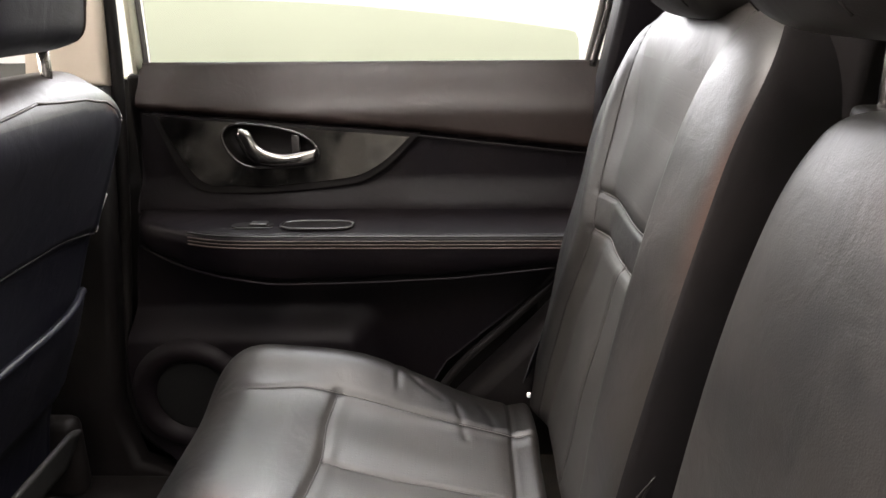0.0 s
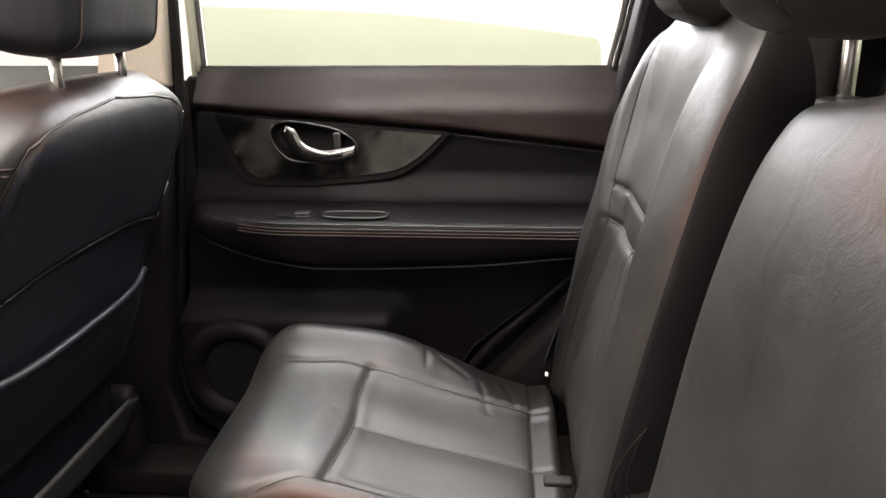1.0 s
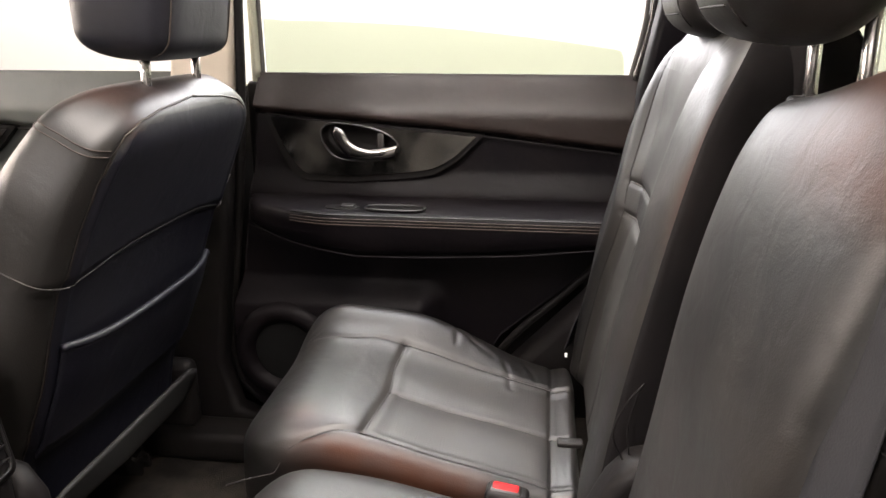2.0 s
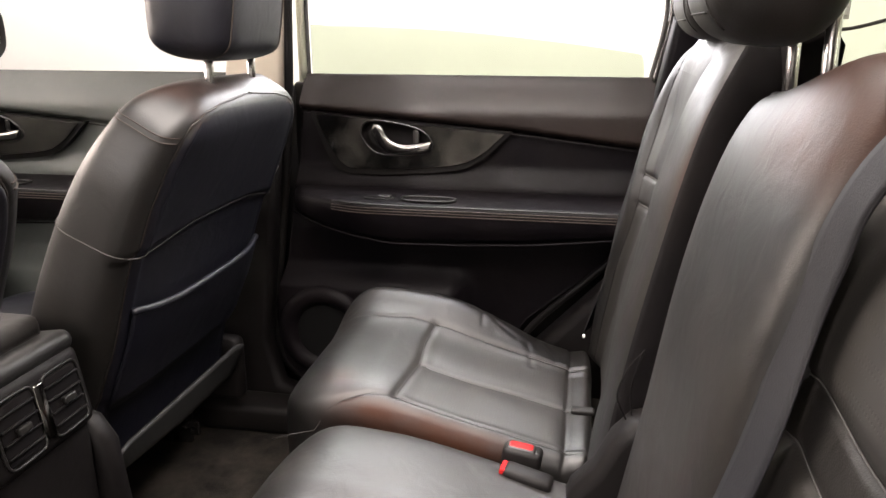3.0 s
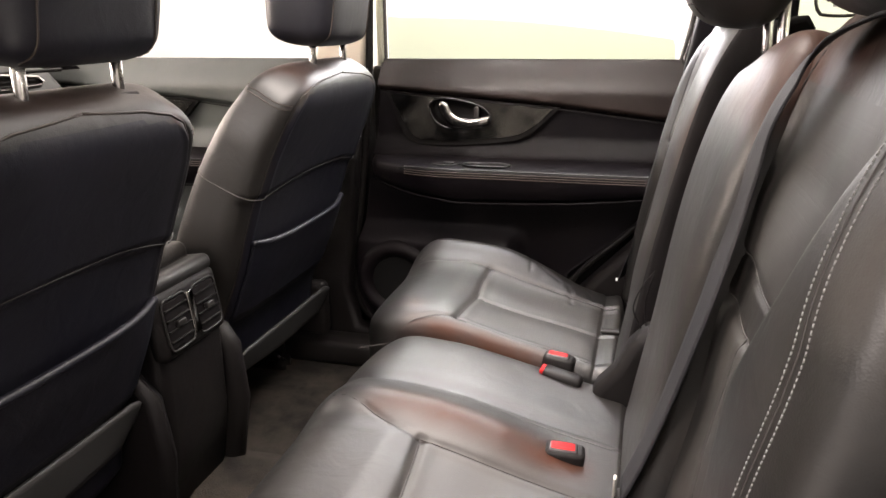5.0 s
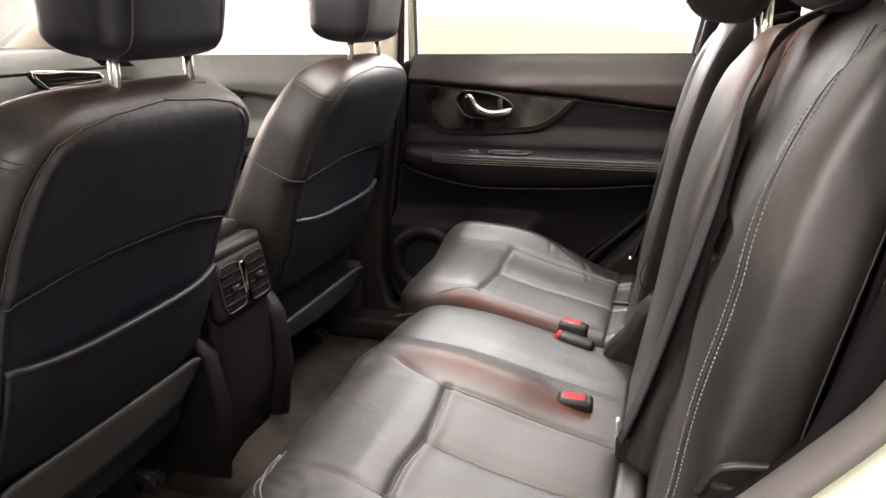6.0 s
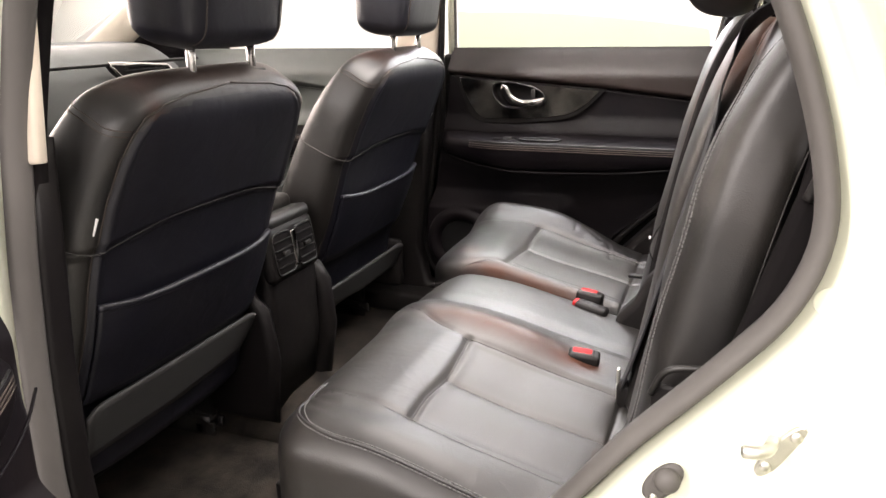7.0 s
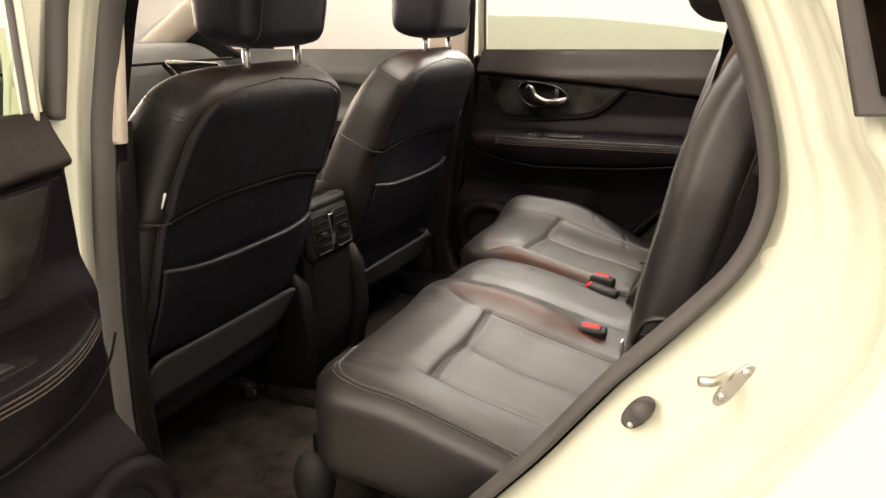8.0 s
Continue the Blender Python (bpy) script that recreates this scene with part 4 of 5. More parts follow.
    part("side_label", rbox(p[0] - 0.003, p[0] + 0.002, p[1] - 0.0012, p[1] + 0.0012, p[2] - 0.014, p[2] + 0.014, r=0.0008, m=Matrix.Translation(p.tolist()) @ Matrix.Rotation(radians(27), 4, "Y") @ Matrix.Translation((-p).tolist())), LABEL, s, "small white airbag tag")
    # cushion and base
    c = Slab([(0, -1.17), (1, -0.74)], [(0, 0.63), (1, 0.595)], [(0, 0.25), (1, 0.245)], [(0, 0.075), (1, 0.07)], yc, 4.5, (0.2, 0.06))
    part("cushion", c.shape(40, 120), SEATBACK, s, "black leather cushion")
    part("side_cover", rbox(-1.10, -0.64, yc + o * 0.25 - 0.02, yc + o * 0.25 + 0.02, 0.45, 0.60, r=0.018), PLASTIC, s, "black plastic side cover")
    for sgn in (-1, 1):
        y = yc + sgn * 0.215
        r = part("slide_rail", rbox(-1.15, -0.775, y - 0.022, y + 0.022, 0.352, 0.392, r=0.006), GLOSS, s, "black steel slide rail")
        for e in (-1, 1):
            part("rail_end", rbox(-0.80, -0.750, y + e * 0.016 - 0.006, y + e * 0.016 + 0.006, 0.356, 0.388, r=0.004), GLOSS, r)
        part("rail_cover", prism([(-0.90, 0.385), (-0.765, 0.385), (-0.752, 0.395), (-0.765, 0.405), (-0.80, 0.408), (-0.825, 0.45), (-0.90, 0.46)], y - 0.030, y + 0.012, 0.006, seg=3), GLOSS, r, "glossy black rail cover")
        part("rail_bolt", blob((-0.79, y, 0.392), 0.010, 1, 1, 0.6, 12), STEEL, r)
        part("bracket", rbox(-1.05, -0.76, y - 0.012, y + 0.012, 0.39, 0.53, r=0.006), PLASTIC, s)
    part("cross_tube", rod((-0.78, yc - 0.2, 0.45), (-0.78, yc + 0.2, 0.45), 0.014), PLASTIC, s)
    # headrest on two posts, a little off the middle
    yh = yc + lean
    h = Slab([(0, -0.518), (0.5, -0.507), (1, -0.489)], [(0, 1.195), (0.5, 1.305), (1, 1.42)], [(0, 0.116), (0.4, 0.126), (1, 0.11)], [(0, 0.066), (0.5, 0.071), (1, 0.056)], yh, 5.0, (0.18, 0.3), 2.6)
    hr = part("headrest", h.shape(50, 140), SEATBACK, s, "black leather headrest")
    for sgn in (-1, 1):
        q = np.linspace(0.04, 0.9, 30)
        part("seam", tube(h.on(q, yh + sgn * 0.092 + 0 * q, 0.0006, -1), 0.0014, 6), PIPING, hr)
        y = yh + sgn * 0.075
        post = part("headrest_post", rod((-0.500, y, 1.10), (-0.496, y, 1.24), 0.0070), CHROME, s, "chrome post")
        part("post_guide", rbox(-0.518, -0.482, y - 0.020, y + 0.020, 1.146, 1.159, r=0.005), PLASTIC, post, "black post guide")
    return s


front_seat("black leather front seat with map pocket and white side tag", 0.168, (0.664, 0.569), 0.028)
front_seat("black leather front seat beside the closed doors", 0.900, (0.602, 0.525), 0.008)

# ---- centre console ----
con = thing("centre_console", "black centre console with twin rear air vents", "console", (-0.9, 0.515, 0.36))
CY = 0.507
part("console_body", prism([(-1.35, 0.40), (-1.35, 0.80), (-1.0, 0.83), (-0.66, 0.845), (-0.635, 0.84), (-0.618, 0.82), (-0.600, 0.72), (-0.60, 0.55), (-0.625, 0.40)], CY - 0.095, CY + 0.095, 0.022, seg=4), PLASTIC, con, "black console body")
part("console_lid", rbox(-1.05, -0.65, CY - 0.088, CY + 0.088, 0.83, 0.868, r=0.016), LEATHER, con, "padded armrest lid")
TIP = Matrix.Translation((-0.612, CY, 0.765)) @ Matrix.Rotation(radians(-9), 4, "Y")
vp = part("vent_panel", rbox(-0.02, 0.014, -0.094, 0.094, -0.058, 0.060, r=0.016, seg=4, m=TIP), PLASTIC, con, "dark vent surround")
part("panel_crown", rbox(-0.05, 0.012, -0.096, 0.096, 0.052, 0.082, r=0.014, seg=4, m=TIP), CROWN, con, "satin grey upper lip")
for sgn in (-1, 1):
    v = part("vent", rbox(0.008, 0.016, sgn * 0.042 - 0.032, sgn * 0.042 + 0.032, -0.040, 0.040, r=0.003, m=TIP), CLOTH, vp, "rear air vent")
    for i in range(4):
        part("slat", rbox(0.013, 0.020, sgn * 0.042 - 0.031, sgn * 0.042 + 0.031, -0.028 + 0.018 * i, -0.0255 + 0.018 * i, r=0.001, m=TIP), PLASTIC, vp)
    part("vent_tab", rbox(0.016, 0.024, sgn * 0.042 - 0.010, sgn * 0.042 + 0.012, -0.006, 0.004, r=0.002, m=TIP), SMOOTH, vp)
    part("vent_frame", tube([tuple(TIP @ Vector((0.0155, sgn * 0.042 + a, b))) for a, b in ellipse(0, 0, 0.035, 0.044, 32, 0, 6)], 0.0022, 6, True), SMOOTH, vp)
part("thumb_wheel", rbox(0.010, 0.020, -0.009, 0.009, -0.036, 0.040, r=0.003, m=TIP), DARKCHROME, vp, "satin silver centre bar")
part("side_moulding", prism([(-0.60, 0.40), (-0.575, 0.55), (-0.585, 0.66), (-0.61, 0.70), (-0.66, 0.715), (-0.95, 0.70), (-0.95, 0.40)], CY + 0.09, CY + 0.135, 0.02, seg=4), PLASTIC, con, "black curved side moulding")
part("side_moulding", prism([(-0.60, 0.40), (-0.585, 0.55), (-0.60, 0.66), (-0.64, 0.70), (-0.95, 0.70), (-0.95, 0.40)], CY - 0.125, CY - 0.09, 0.02, seg=4), PLASTIC, con, "black curved side moulding")


# ---- rear seats ----
def headrest(s, x, yc, z, label="black leather headrest", tall=0.0, back=0.0, size=1.0, py=None):
    h = Slab([(0, x - 0.01), (0.5, x), (1, x + 0.03)], [(0, z), (0.5, z + 0.09), (1, z + 0.19)], [(0, 0.115 * size), (0.4, 0.13 * size), (1, 0.115 * size)], [(0, 0.055), (0.4, 0.066), (1, 0.05)], yc, 4.0, (0.3, 0.3), 2.6)
    hr = part("headrest", h.shape(50, 140), LEATHER, s, label)
    q = np.linspace(-0.06, 0.06, 30) * size
    part("seam", tube(h.on(np.full(30, 0.14), yc + q, 0.0003, 1), 0.0012, 6), DARKTHREAD, hr)
    for sgn in (-1, 1):
        q = np.linspace(0.06, 0.9, 30)
        part("seam", tube(h.on(q, yc + sgn * 0.075 * size + 0 * q, 0.0003, 1), 0.0010, 6), DARKTHREAD, hr)
        y = (py or yc) + sgn * 0.061
        post = part("headrest_post", rod((x + back, y, z - 0.14 - tall), (x + back - 0.008, y, z + 0.13), 0.0065), CHROME, s, "chrome post")
        part("post_guide", rbox(x + back - 0.02, x + back + 0.02, y - 0.02, y + 0.02, z - 0.032 - tall, z - 0.014 - tall, r=0.006), PLASTIC, post, "black post guide")


def cushion_relief(slab, seams, ins, sh, wide, rear, creases=()):
    """Relief of a seat cushion: a sunk insert between raised bolsters, with grooves along its seams."""
    x0, y0, y1 = ins

    def f(U, Y):
        X = slab.x(U)
        r = 0 * X
        dip = step((X - x0 + 0.012) / 0.035) * step((Y - y0 + 0.014) / 0.032) * step((y1 + 0.014 - Y) / 0.032)
        r = r - 0.011 * dip
        # pillows of the insert swell between the seams
        mid = (y0 + y1) / 2
        r = r + 0.005 * dip * (1 - bell(Y - mid, 0.03)) * step((0.13 + sh - X) / 0.05)
        front = step((x0 - X) / 0.045) * step((X - x0 + 0.19) / 0.09)
        r = r + 0.008 * front * step((Y - y0 + 0.03) / 0.05) * step((y1 + 0.03 - Y) / 0.05)
        for line, depth, w in seams:
            r = r - depth * np.exp(-(poly_distance(X, Y, line) / w) ** 2)
        if wide:
            fade = step((0.05 - X) / 0.12)
            r = r + 0.019 * bell(Y - 0.405, 0.052) * fade
            r = r + 0.010 * bell(Y - 0.000, 0.045) * fade
            r = r - 0.010 * step((Y - 0.478) / 0.02)
            r = r + 0.006 * step((Y - 0.49) / 0.05) * step((0.72 - Y) / 0.05)
        else:
            r = r + 0.046 * bell(Y - 1.124, 0.056) * step((rear - 0.02 - X) / 0.16) * (0.75 + 0.25 * step((-0.1 - X) / 0.1))
            r = r + 0.004 * bell(Y - 0.762, 0.022)
        # the rear strip turns up against the backrest, behind its own seam
        r = r + 0.010 * step((X - rear) / 0.03) - 0.004 * bell(X - rear + 0.003, 0.004)
        for line in creases:
            r = r - 0.0011 * bell(poly_distance(X, Y, line), 0.005) + 0.0005 * bell(poly_distance(X, Y, line) - 0.012, 0.008)
        # gentle sag and old folds
        r = r + 0.0012 * np.sin(X * 27 + Y * 13) * np.sin(Y * 19 - X * 7)
        return r
    return f


def rear_seat(name, label, sh, mir, wide):
    """One side of the split rear bench. sh: shift along the car; mir: the far side; wide: with the middle place."""
    def Y(y):
        return 1.119 - y if mir else y
    s = thing(name, label, "car seat", (0.0 + sh, Y(0.185), 0.42), "rear seats")
    ylo, yhi = (-0.065, 0.722) if wide else (-0.085, 0.388)
    ya, yb = sorted((Y(ylo), Y(yhi)))
    yc, hw = (ya + yb) / 2, (yb - ya) / 2
    ao, ai, am = 0.058, 0.337, 0.198
    A = [(0.16 + sh, Y(ao - 0.004)), (-0.150 + sh, Y(ao)), (-0.19 + sh, Y(ao + 0.002)), (-0.24 + sh, Y(ao + 0.010)), (-0.29 + sh, Y(ao + 0.002)), (-0.315 + sh, Y(ao - 0.03))]
    B = [(0.16 + sh, Y(ai)), (-0.158 + sh, Y(ai)), (-0.205 + sh, Y(ai + 0.018)), (-0.27 + sh, Y(ai + 0.055)), (-0.32 + sh, Y(ai + 0.075))]
    C = [(-0.150 + sh, Y(ao)), (-0.153 + sh, Y(0.12)), (-0.148 + sh, Y(am)), (-0.153 + sh, Y(0.28)), (-0.158 + sh, Y(ai))]
    M = [(-0.145 + sh, Y(am)), (0.16 + sh, Y(am))]
    E = [(0.16 + sh, Y(0.478)), (-0.34 + sh, Y(0.478))]
    A, B, C = [[tuple(p) for p in smooth_line(q, 24)] for q in (A, B, C)]
    seams = [(A, 0.0030, 0.004), (B, 0.0032, 0.0045), (C, 0.0052, 0.0060), (M, 0.0036, 0.0045)]
    if wide:
        seams.append((E, 0.0040, 0.004))
    c = Slab([(0, -0.345 + sh), (1, 0.165 + sh)], [(0, 0.610), (0.3, 0.604), (0.6, 0.572), (1, 0.532)], [(0, hw), (1, hw - (0.0 if wide else 0.02))], [(0, 0.090), (0.25, 0.092), (1, 0.085)], yc, 6.5, (0.20, 0.06), 2.3)
    ins = (-0.150 + sh, *sorted((Y(ao), Y(ai))))
    folds = [] if wide else [[tuple(p) for p in smooth_line(q, 14)] for q in ([(-0.150, 1.160), (-0.138, 1.125), (-0.136, 1.11), (-0.132, 1.092)], [(-0.128, 1.130), (-0.100, 1.112), (-0.060, 1.098)], [(-0.035, 1.095), (-0.026, 1.07), (-0.018, 1.035)], [(0.000, 1.130), (0.018, 1.095), (0.024, 1.07)])]
    if wide:
        folds = [[(-0.285, 0.035), (-0.26, 0.018), (-0.23, 0.012)], [(-0.27, 0.045), (-0.245, 0.038)]]
    c.relief = cushion_relief(c, seams, ins, sh, wide, 0.115 + sh, folds)
    cu = part("cushion", c.shape(170, 420), LEATHER, s, "black leather cushion toned brown along its bolster")
    if wide:
        worn(cu, lambda x, y, z: bell(y - 0.394, 0.033) * step((x + 0.27) / 0.08) * step((0.11 - x) / 0.06) + 0.35 * bell(y - 0.16, 0.025) * step((x + 0.14) / 0.05))
    else:
        worn(cu, lambda x, y, z: bell(y - 0.748, 0.017) * step((x + 0.33) / 0.10) * step((0.02 - x) / 0.08) + 0.5 * bell(y - 0.80, 0.03) * bell(x + 0.29, 0.03))

    def across(line, off=0.0):
        q = np.array(line)
        u = (q[:, 0] - (-0.345 + sh)) / 0.51
        k = (u > 0.01) & (u < 0.985)
        return c.on(u[k], q[k, 1], off)
    for line, mat in ((A, SEAMLIGHT), (B, DARKTHREAD), (C, DARKTHREAD), ([tuple(p) for p in smooth_line(M, 30)], SEAMLIGHT)):
        part("seam", tube(across(line, 0.0002), 0.0010, 5), mat, cu)
    if wide:
        part("seam", tube(across([tuple(p) for p in smooth_line(E, 40)], 0.0002), 0.0010, 5), SEAMLIGHT, cu)
    cu.data.materials.append(PERFORATED)
    for p in cu.data.polygons:
        q = p.center
        if p.normal.z > 0.5 and ins[0] + 0.004 < q.x < 0.11 + sh and ins[1] + 0.004 < q.y < ins[2] - 0.004:
            p.material_index = 1
    # double-stitched welt on the outer edge
    o = ylo + 0.022
    if wide:
        q = smooth_line([(-0.302, o + 0.135), (-0.302, o + 0.085), (-0.288, o + 0.045), (-0.255, o + 0.018), (-0.20, o + 0.007), (0.15, o + 0.004)], 110)
        for k in (0.0, 0.0075):
            row = c.on((q[:, 0] + k * step((-0.24 - q[:, 0]) / 0.05) + 0.345) / 0.51, q[:, 1] + k, 0.0012)
            part("welt_stitching", stitches(row, 0.0052, 0.0016, 0.0010), THREAD, cu, "pale double stitching")
        part("welt", tube(c.on((q[:, 0] + 0.345) / 0.51, q[:, 1] + 0.0038, 0.001), 0.0024, 6), LEATHER, cu)
    # backrest of the outer place
    ylo, yhi = (-0.105, 0.415) if wide else (-0.092, 0.437)
    ya, yb = sorted((Y(ylo), Y(yhi)))
    yc, hw = (ya + yb) / 2, (yb - ya) / 2
    th = 0.050 if wide else 0.060
    zk = [0.590, 0.775, 0.985, 1.105, 1.258 if wide else 1.245]
    xk = [0.185, 0.220, 0.257, 0.286, 0.352] if wide else [0.152, 0.178, 0.218, 0.246, 0.302]
    uk = [0, 0.3, 0.62, 0.82, 1]
    b = Slab(list(zip(uk, xk)), list(zip(uk, zk)),
             [(0, hw), (0.7, hw), (0.9, hw - (0.022 if wide else 0.014)), (1, hw - 0.045)], [(0, th), (0.6, th), (0.85, th - 0.002), (1, th - 0.008)], yc, 4.0 if wide else 4.6, (0.05, 0.12), 2.4)

    def uz(z):
        # a point of the padded front lies lower than its place on the spine by the lean of the backrest
        return float(np.interp(z - 0.2 * th, zk, uk))
    # outer and inner edge of the sunk insert along the height
    zo = [0.62, 0.72, 0.81, 0.955, 1.0, 1.065, 1.15, 1.24]
    outer = curve([(uz(z), Y(v)) for z, v in zip(zo, [-0.02, 0.00, 0.03, 0.066, 0.052, 0.030, 0.000, -0.035])])
    inner = curve([(uz(z), Y(v)) for z, v in zip(zo, [0.345, 0.335, 0.325, 0.308, 0.312, 0.306, 0.302, 0.300])])
    lo, hi = (inner, outer) if mir else (outer, inner)
    z1, z2 = 1.002, 0.953
    u1, u2 = uz(z1), uz(z2)
    V1 = [(u1 + d, float(lo(u1) * (1 - k) + hi(u1) * k)) for k, d in ((0, 0.006), (0.5, -0.004), (1, 0.006))]
    V2 = [(u2 + d, float(lo(u2) * (1 - k) + hi(u2) * k)) for k, d in ((0, 0.006), (0.5, -0.004), (1, 0.006))]
    um = np.linspace(0.05, u2, 20)
    cm = [(float(u), float((lo(u) + hi(u)) / 2)) for u in um]
    us = np.linspace(0.03, 0.985, 60)
    Lu, Ru = [[(float(u), float(f(u))) for u in us] for f in (lo, hi)]
    V1, V2 = [[tuple(p) for p in smooth_line(q, 30)] for q in (V1, V2)]
    deep = 0.030 if wide else 0.034

    def relief(U, YY):
        u = U * 0.66
        inside = step((YY - lo(U)) / 0.055 + 0.42) * step((hi(U) - YY) / 0.055 + 0.42)
        r = -deep * inside * step((1.02 - U) / 0.22)
        # the upper and lower pads stand proud of the plain band between them
        pad = np.maximum(step((U - u1) / 0.03), step((u2 - U) / 0.03))
        r = r + 0.004 * pad * step((YY - lo(U)) / 0.03) * step((hi(U) - YY) / 0.03)
        for line, d in ((V1, 0.0036), (V2, 0.0036), (Lu, 0.0028), (Ru, 0.0028), (cm, 0.0024)):
            r = r - d * bell(poly_distance(u, YY, [(a * 0.66, y) for a, y in line]), 0.0045)
        if wide:
            r = r - 0.018 * step((YY - 0.30) / 0.07)
        r = r + 0.0014 * np.sin(U * 23 + YY * 11) * np.sin(YY * 31)
        return r
    b.relief = relief
    ba = part("backrest", b.shape(170, 320), LEATHER, s, "black leather backrest with sunk perforated pads")
    worn(ba, lambda x, y, z: (step((z - 1.14) / 0.06) * step((y - 0.08) / 0.10) * 0.8 if wide else 0.9 * bell(y - 0.692, 0.016) * step((z - 0.95) / 0.2)))
    ba.data.materials.append(PERFORATED)
    for p in ba.data.polygons:
        q = p.center
        if p.normal.x < -0.4:
            u = float(np.interp(q.z - 0.2 * th, zk, uk))
            if lo(u) + 0.004 < q.y < hi(u) - 0.004 and not u2 < u < u1 and 0.05 < u < 0.9:
                p.material_index = 1
    for line, mat in ((V1, SEAMLIGHT), (V2, SEAMLIGHT), (Lu, DARKTHREAD), (Ru, DARKTHREAD), (cm, DARKTHREAD)):
        q = np.array(line)
        part("seam", tube(b.on(q[:, 0], q[:, 1], 0.0005), 0.0011, 5), mat, ba)
    if wide:
        q = np.linspace(0.04, 0.95, 90)
        e0 = np.interp(q, [0, 0.7, 0.9, 1], [0, 0, 0.03, 0.06])
        for e in (-0.066, -0.048):
            part("edge_stitching", stitches(b.on(q, e + e0, 0.0004), 0.0030, 0.0014, 0.0006), THREAD, ba, "pale stitched edge")
        part("seam", tube(b.on(q, -0.057 + e0, 0.0), 0.0010, 5), DARKTHREAD, ba)
        part("side_seam", tube([b.round_side(u, u, -1, -0.25, -0.25, 0.0003, 2)[0] for u in np.linspace(0.04, 0.93, 50)], 0.0010, 5), DARKTHREAD, ba)
    else:
        part("side_cloth", solid_grid([[b.round_side(u, u, -1, k, k, 0.0015, 2)[0] for k in np.linspace(-0.95, 0.30, 14)] for u in np.linspace(0.03, 0.985, 70)], 0.001), CLOTH, s, "black cloth backing on the side")
    part("back_board", solid_grid([b.on(np.full(12, u), np.linspace(ya + 0.02, yb - 0.02, 12), 0.004, -1) for u in np.linspace(0.04, 0.95, 20)], 0.006), CLOTH, s, "dark carpeted back")
    headrest(s, 0.318 if wide else 0.262, Y(0.150 if wide else 0.175), 1.236 if wide else 1.225, tall=0.0, size=1.0 if wide else 0.86)
    return s, c, b


near, near_c, near_b = rear_seat("rear_seat", "black leather double rear seat with perforated insert", 0.0, False, True)
far, far_c, far_b = rear_seat("rear_seat", "black leather single rear seat with creased bolster", -0.060, True, False)

part("back_corner", prism([(0.25, 0.95), (0.285, 1.10), (0.30, 1.232), (0.343, 1.242), (0.354, 1.225), (0.34, 1.05), (0.32, 0.95)], 0.690, 0.80, 0.008, seg=3), CLOTH, far, "black cloth corner of the back")
part("care_tag", rbox(0.088, 0.093, 1.062, 1.066, 0.690, 0.697, r=0.001), LABEL, far, "tiny white care tag")

# middle backrest of the double seat
mb = Slab([(0, 0.178), (0.3, 0.208), (0.62, 0.239), (0.85, 0.270), (1, 0.304)], [(0, 0.590), (0.3, 0.775), (0.62, 0.985), (0.85, 1.105), (1, 1.172)], [(0, 0.182), (0.8, 0.182), (1, 0.165)], [(0, 0.058), (1, 0.052)], 0.477, 4.4, (0.05, 0.09), 2.4)
V, F = mb.shape(90, 180)
lift = step((0.60 - V[:, 1]) / 0.26) * step((V[:, 2] - 0.98) / 0.20)
V[:, 2] += 0.048 * lift
V[:, 0] += 0.018 * lift
worn(part("middle_backrest", (V, F), LEATHER, near, "black leather middle backrest"), lambda x, y, z: 0.8 * step((z - 1.10) / 0.06) * step((0.56 - y) / 0.15))
headrest(near, 0.234, 0.562, 1.226, "narrow middle headrest on tall posts", 0.035, 0.050, 0.82, 0.556)


# ---- belts, buckles and hinge covers ----
def flat_buckle(p, yaw, tilt, roll, label):
    m = Matrix.Translation(p) @ Matrix.Rotation(radians(yaw), 4, "Z") @ Matrix.Rotation(radians(tilt), 4, "Y") @ Matrix.Rotation(radians(roll), 4, "X")
    k = thing("belt_buckle", label, "buckle", p, "seat belt buckles")
    part("case", rbox(-0.027, 0.030, -0.017, 0.017, -0.035, 0.002, r=0.007, m=m), PLASTIC, k)
    part("button_rim", rbox(-0.023, 0.020, -0.0135, 0.0135, -0.004, 0.0042, r=0.004, m=m), SMOOTH, k)
    part("release_button", rbox(-0.020, 0.017, -0.0105, 0.0105, -0.004, 0.0056, r=0.005, m=m), RED, k, "red release button")
    return k


def buckle(p, yaw, tilt, label):
    m = Matrix.Translation(p) @ Matrix.Rotation(radians(yaw), 4, "Z") @ Matrix.Rotation(radians(tilt), 4, "Y")
    k = thing("belt_buckle", label, "buckle", p, "seat belt buckles")
    part("case", rbox(-0.026, 0.045, -0.016, 0.016, -0.020, 0.008, r=0.008, m=m), PLASTIC, k)
    part("release_button", rbox(-0.030, -0.020, -0.013, 0.013, -0.012, 0.006, r=0.003, m=m), RED, k, "red release button")
    return k


flat_buckle(Vector((0.046, 0.418, 0.656)), 4, 4, 2, "black belt buckle with red button lying on the seat")
flat_buckle(Vector((0.006, 0.704, 0.664)), -4, 6, -6, "black belt buckle with red button beside the centre")
buckle(Vector((0.008, 0.664, 0.648)), -8, 10, "black belt buckle with red button tucked low")


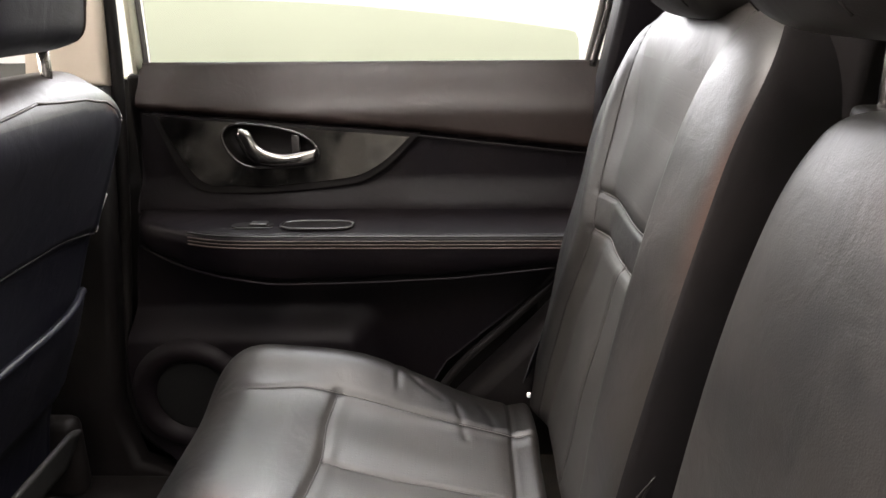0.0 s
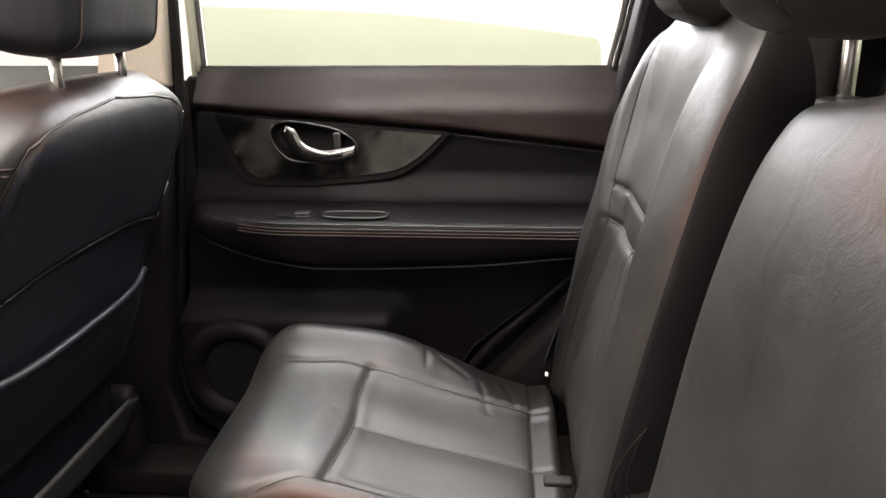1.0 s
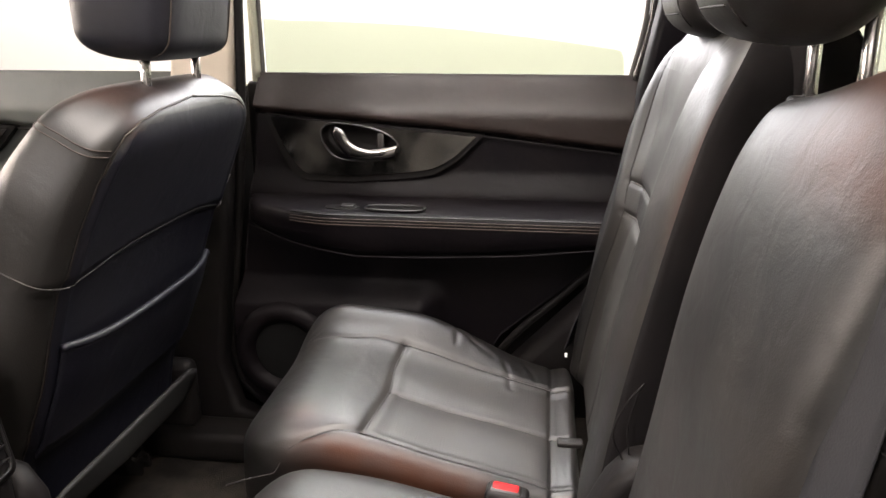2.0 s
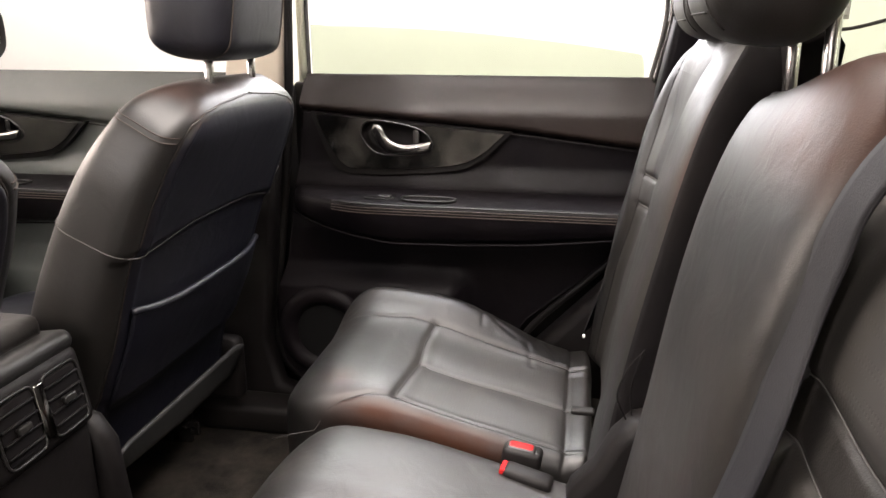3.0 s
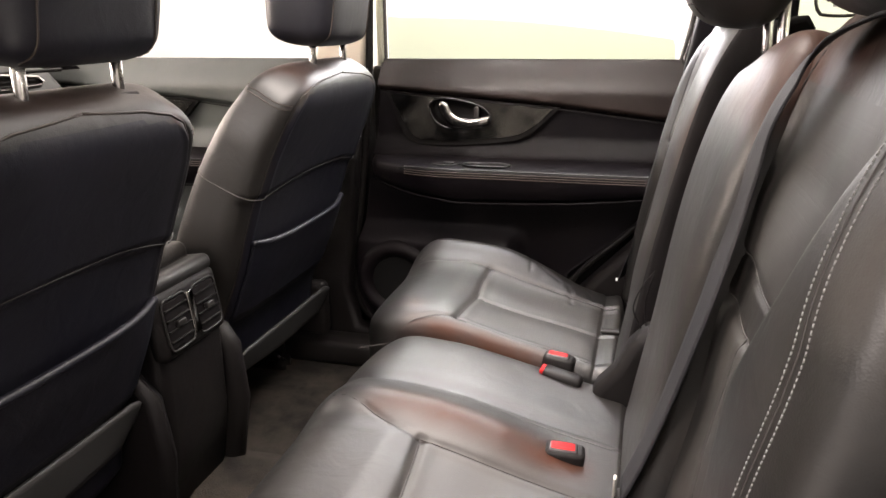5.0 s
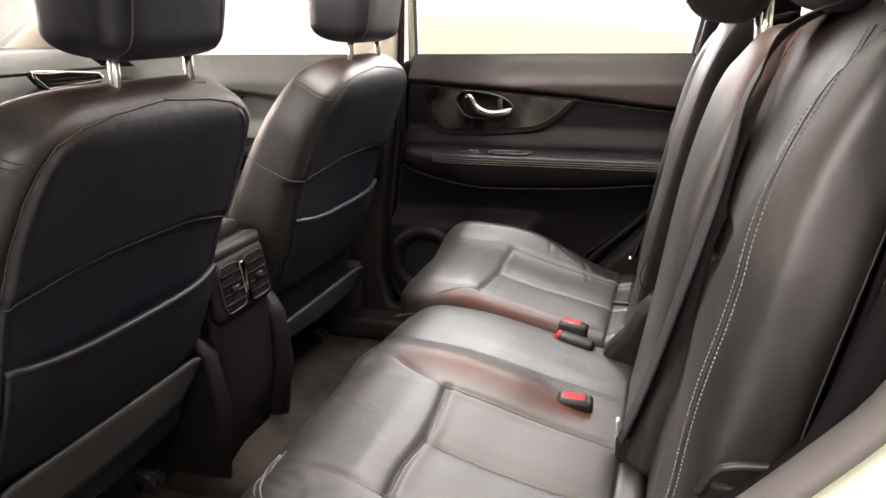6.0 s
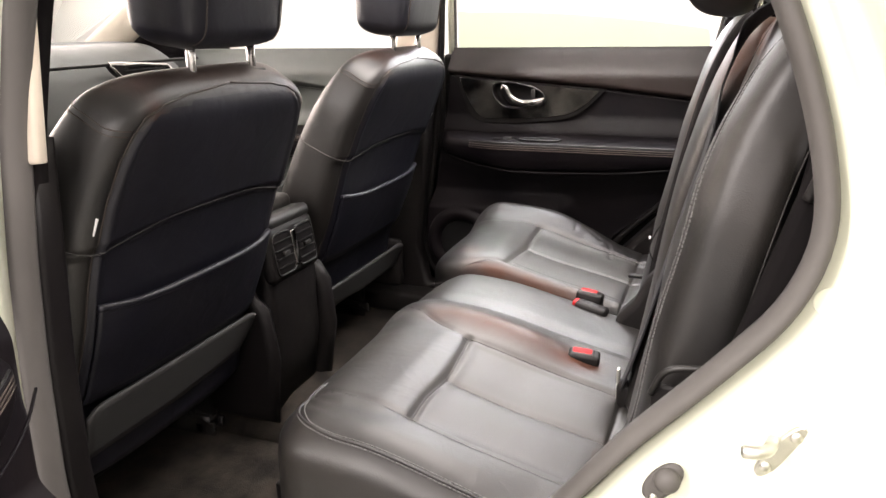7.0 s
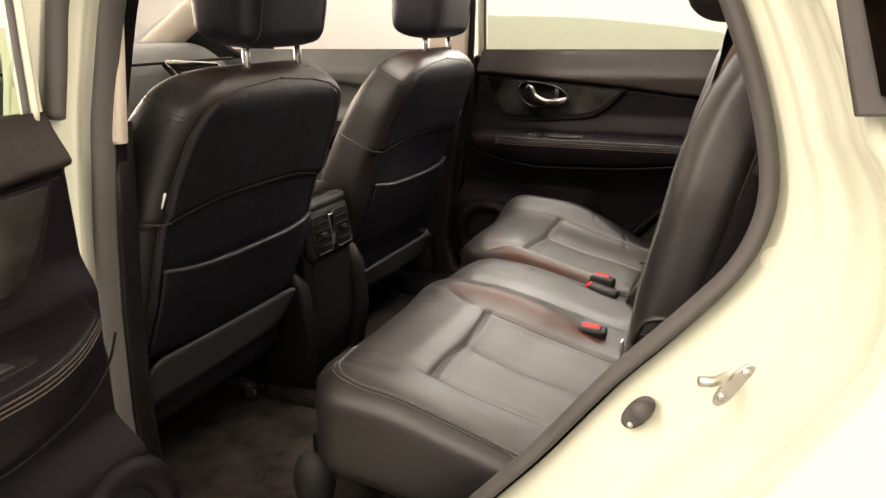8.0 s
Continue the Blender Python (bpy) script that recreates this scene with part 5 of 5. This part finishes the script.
def belt(name, label, pts, width, across):
    P = smooth_line(pts, 60)
    a = np.array(across, float)
    a /= np.linalg.norm(a)
    rows = [[p + a * w * width / 2 for w in np.linspace(-1, 1, 5)] for p in P]
    t = thing(name, label, "seat belt", tuple(P[-1]))
    part("webbing", solid_grid(rows, 0.0015), WEBBING, t)
    for k in (0, -1):
        part("woven_edge", tube([r[k] for r in rows], 0.0012, 5), WEBBING, t, "thick woven edge")
    return t


sb = thing("seat_belt", "charcoal belt webbing crossing the double backrest from its shoulder", "seat belt", (0.15, 0.34, 0.62))
over = near_b.on(np.array([0.985, 0.960, 0.925]), np.array([0.050, 0.120, 0.200]), np.array([0.006, 0.012, 0.020]))
line = smooth_line([tuple(p) for p in over] + [(0.244, 0.258, 1.150), (0.236, 0.278, 1.105), (0.226, 0.286, 1.05), (0.202, 0.272, 0.95), (0.178, 0.280, 0.85), (0.152, 0.308, 0.74), (0.128, 0.336, 0.655)], 70)
way = np.gradient(line, axis=0)
way /= np.linalg.norm(way, axis=1)[:, None]
up = np.stack([np.interp(line[:, 2], [0.65, 1.1, 1.19, 1.23], [-0.97, -0.95, -0.80, -0.35]), np.interp(line[:, 2], [0.65, 1.1, 1.2], [-0.05, -0.15, -0.1]), np.interp(line[:, 2], [0.65, 1.1, 1.19, 1.23], [0.25, 0.30, 0.60, 0.94])], 1)
side = np.cross(way, up)
side /= np.linalg.norm(side, axis=1)[:, None]
rows = [[p + a * w * 0.0235 for w in np.linspace(-1, 1, 7)] for p, a in zip(line, side)]
part("webbing", solid_grid(rows, 0.0015), WEBBING, sb)
for k in (0, -1):
    part("woven_edge", tube([r[k] for r in rows], 0.0012, 5), WEBBING, sb, "thick woven edge")
part("anchor_plate", rbox(0.117, 0.122, 0.330, 0.342, 0.60, 0.676, r=0.002), STEEL, sb, "shiny steel anchor tongue")
part("anchor_cover", rbox(0.118, 0.165, 0.320, 0.352, 0.60, 0.655, r=0.010), PLASTIC, sb, "black anchor cover")
belt("seat_belt", "charcoal belt webbing beside the wide backrest edge", [(0.335, 1.17, 1.30), (0.28, 1.18, 1.10), (0.20, 1.195, 0.9), (0.12, 1.19, 0.72), (0.10, 1.18, 0.66)], 0.045, (0.4, 1, 0))

hinge = thing("hinge_cover", "black curved plastic hinge cover between the seats", "hinge cover", (0.13, 0.655, 0.60))
part("cover", prism([(0.06, 0.60), (0.075, 0.645), (0.105, 0.68), (0.125, 0.725), (0.15, 0.755), (0.185, 0.765), (0.23, 0.755), (0.23, 0.60)], 0.632, 0.690, 0.016, seg=4), PLASTIC, hinge)
part("release_cord", tube(smooth_line([(0.142, 0.655, 0.752), (0.128, 0.648, 0.79), (0.140, 0.645, 0.83), (0.158, 0.648, 0.855), (0.152, 0.655, 0.83), (0.146, 0.660, 0.79), (0.150, 0.662, 0.755)], 40), 0.0011, 6), PLASTIC, hinge, "thin cord loop")
strap = thing("seat_strap", "small black fabric pull strap on the seat edge", "strap", (0.095, 0.79, 0.69))
part("loop", rbox(0.072, 0.108, 0.800, 0.818, 0.672, 0.680, r=0.003), PLASTIC, strap)
latch = thing("seat_latch", "black metal seat latch beside the backrest", "latch", (0.24, -0.11, 0.86))
part("loop", tube(smooth_line([(0.205, -0.115, 0.875), (0.218, -0.125, 0.905), (0.235, -0.127, 0.912), (0.285, -0.125, 0.915), (0.30, -0.118, 0.895)], 30), 0.0036, 8), SMOOTH, latch)
part("plate", rbox(0.205, 0.30, -0.116, -0.108, 0.82, 0.885, r=0.004), PLASTIC, latch)
knob = thing("seat_slide_lever", "grey plastic seat lever under the cushion edge", "lever", (-0.30, 0.10, 0.36))
part("knob", blob((-0.375, 0.055, 0.43), 0.05, 0.8, 0.75, 1.25, 20), APRON, knob)
part("tip", rbox(-0.372, -0.356, 0.052, 0.068, 0.48, 0.528, r=0.003), PLASTIC, knob)
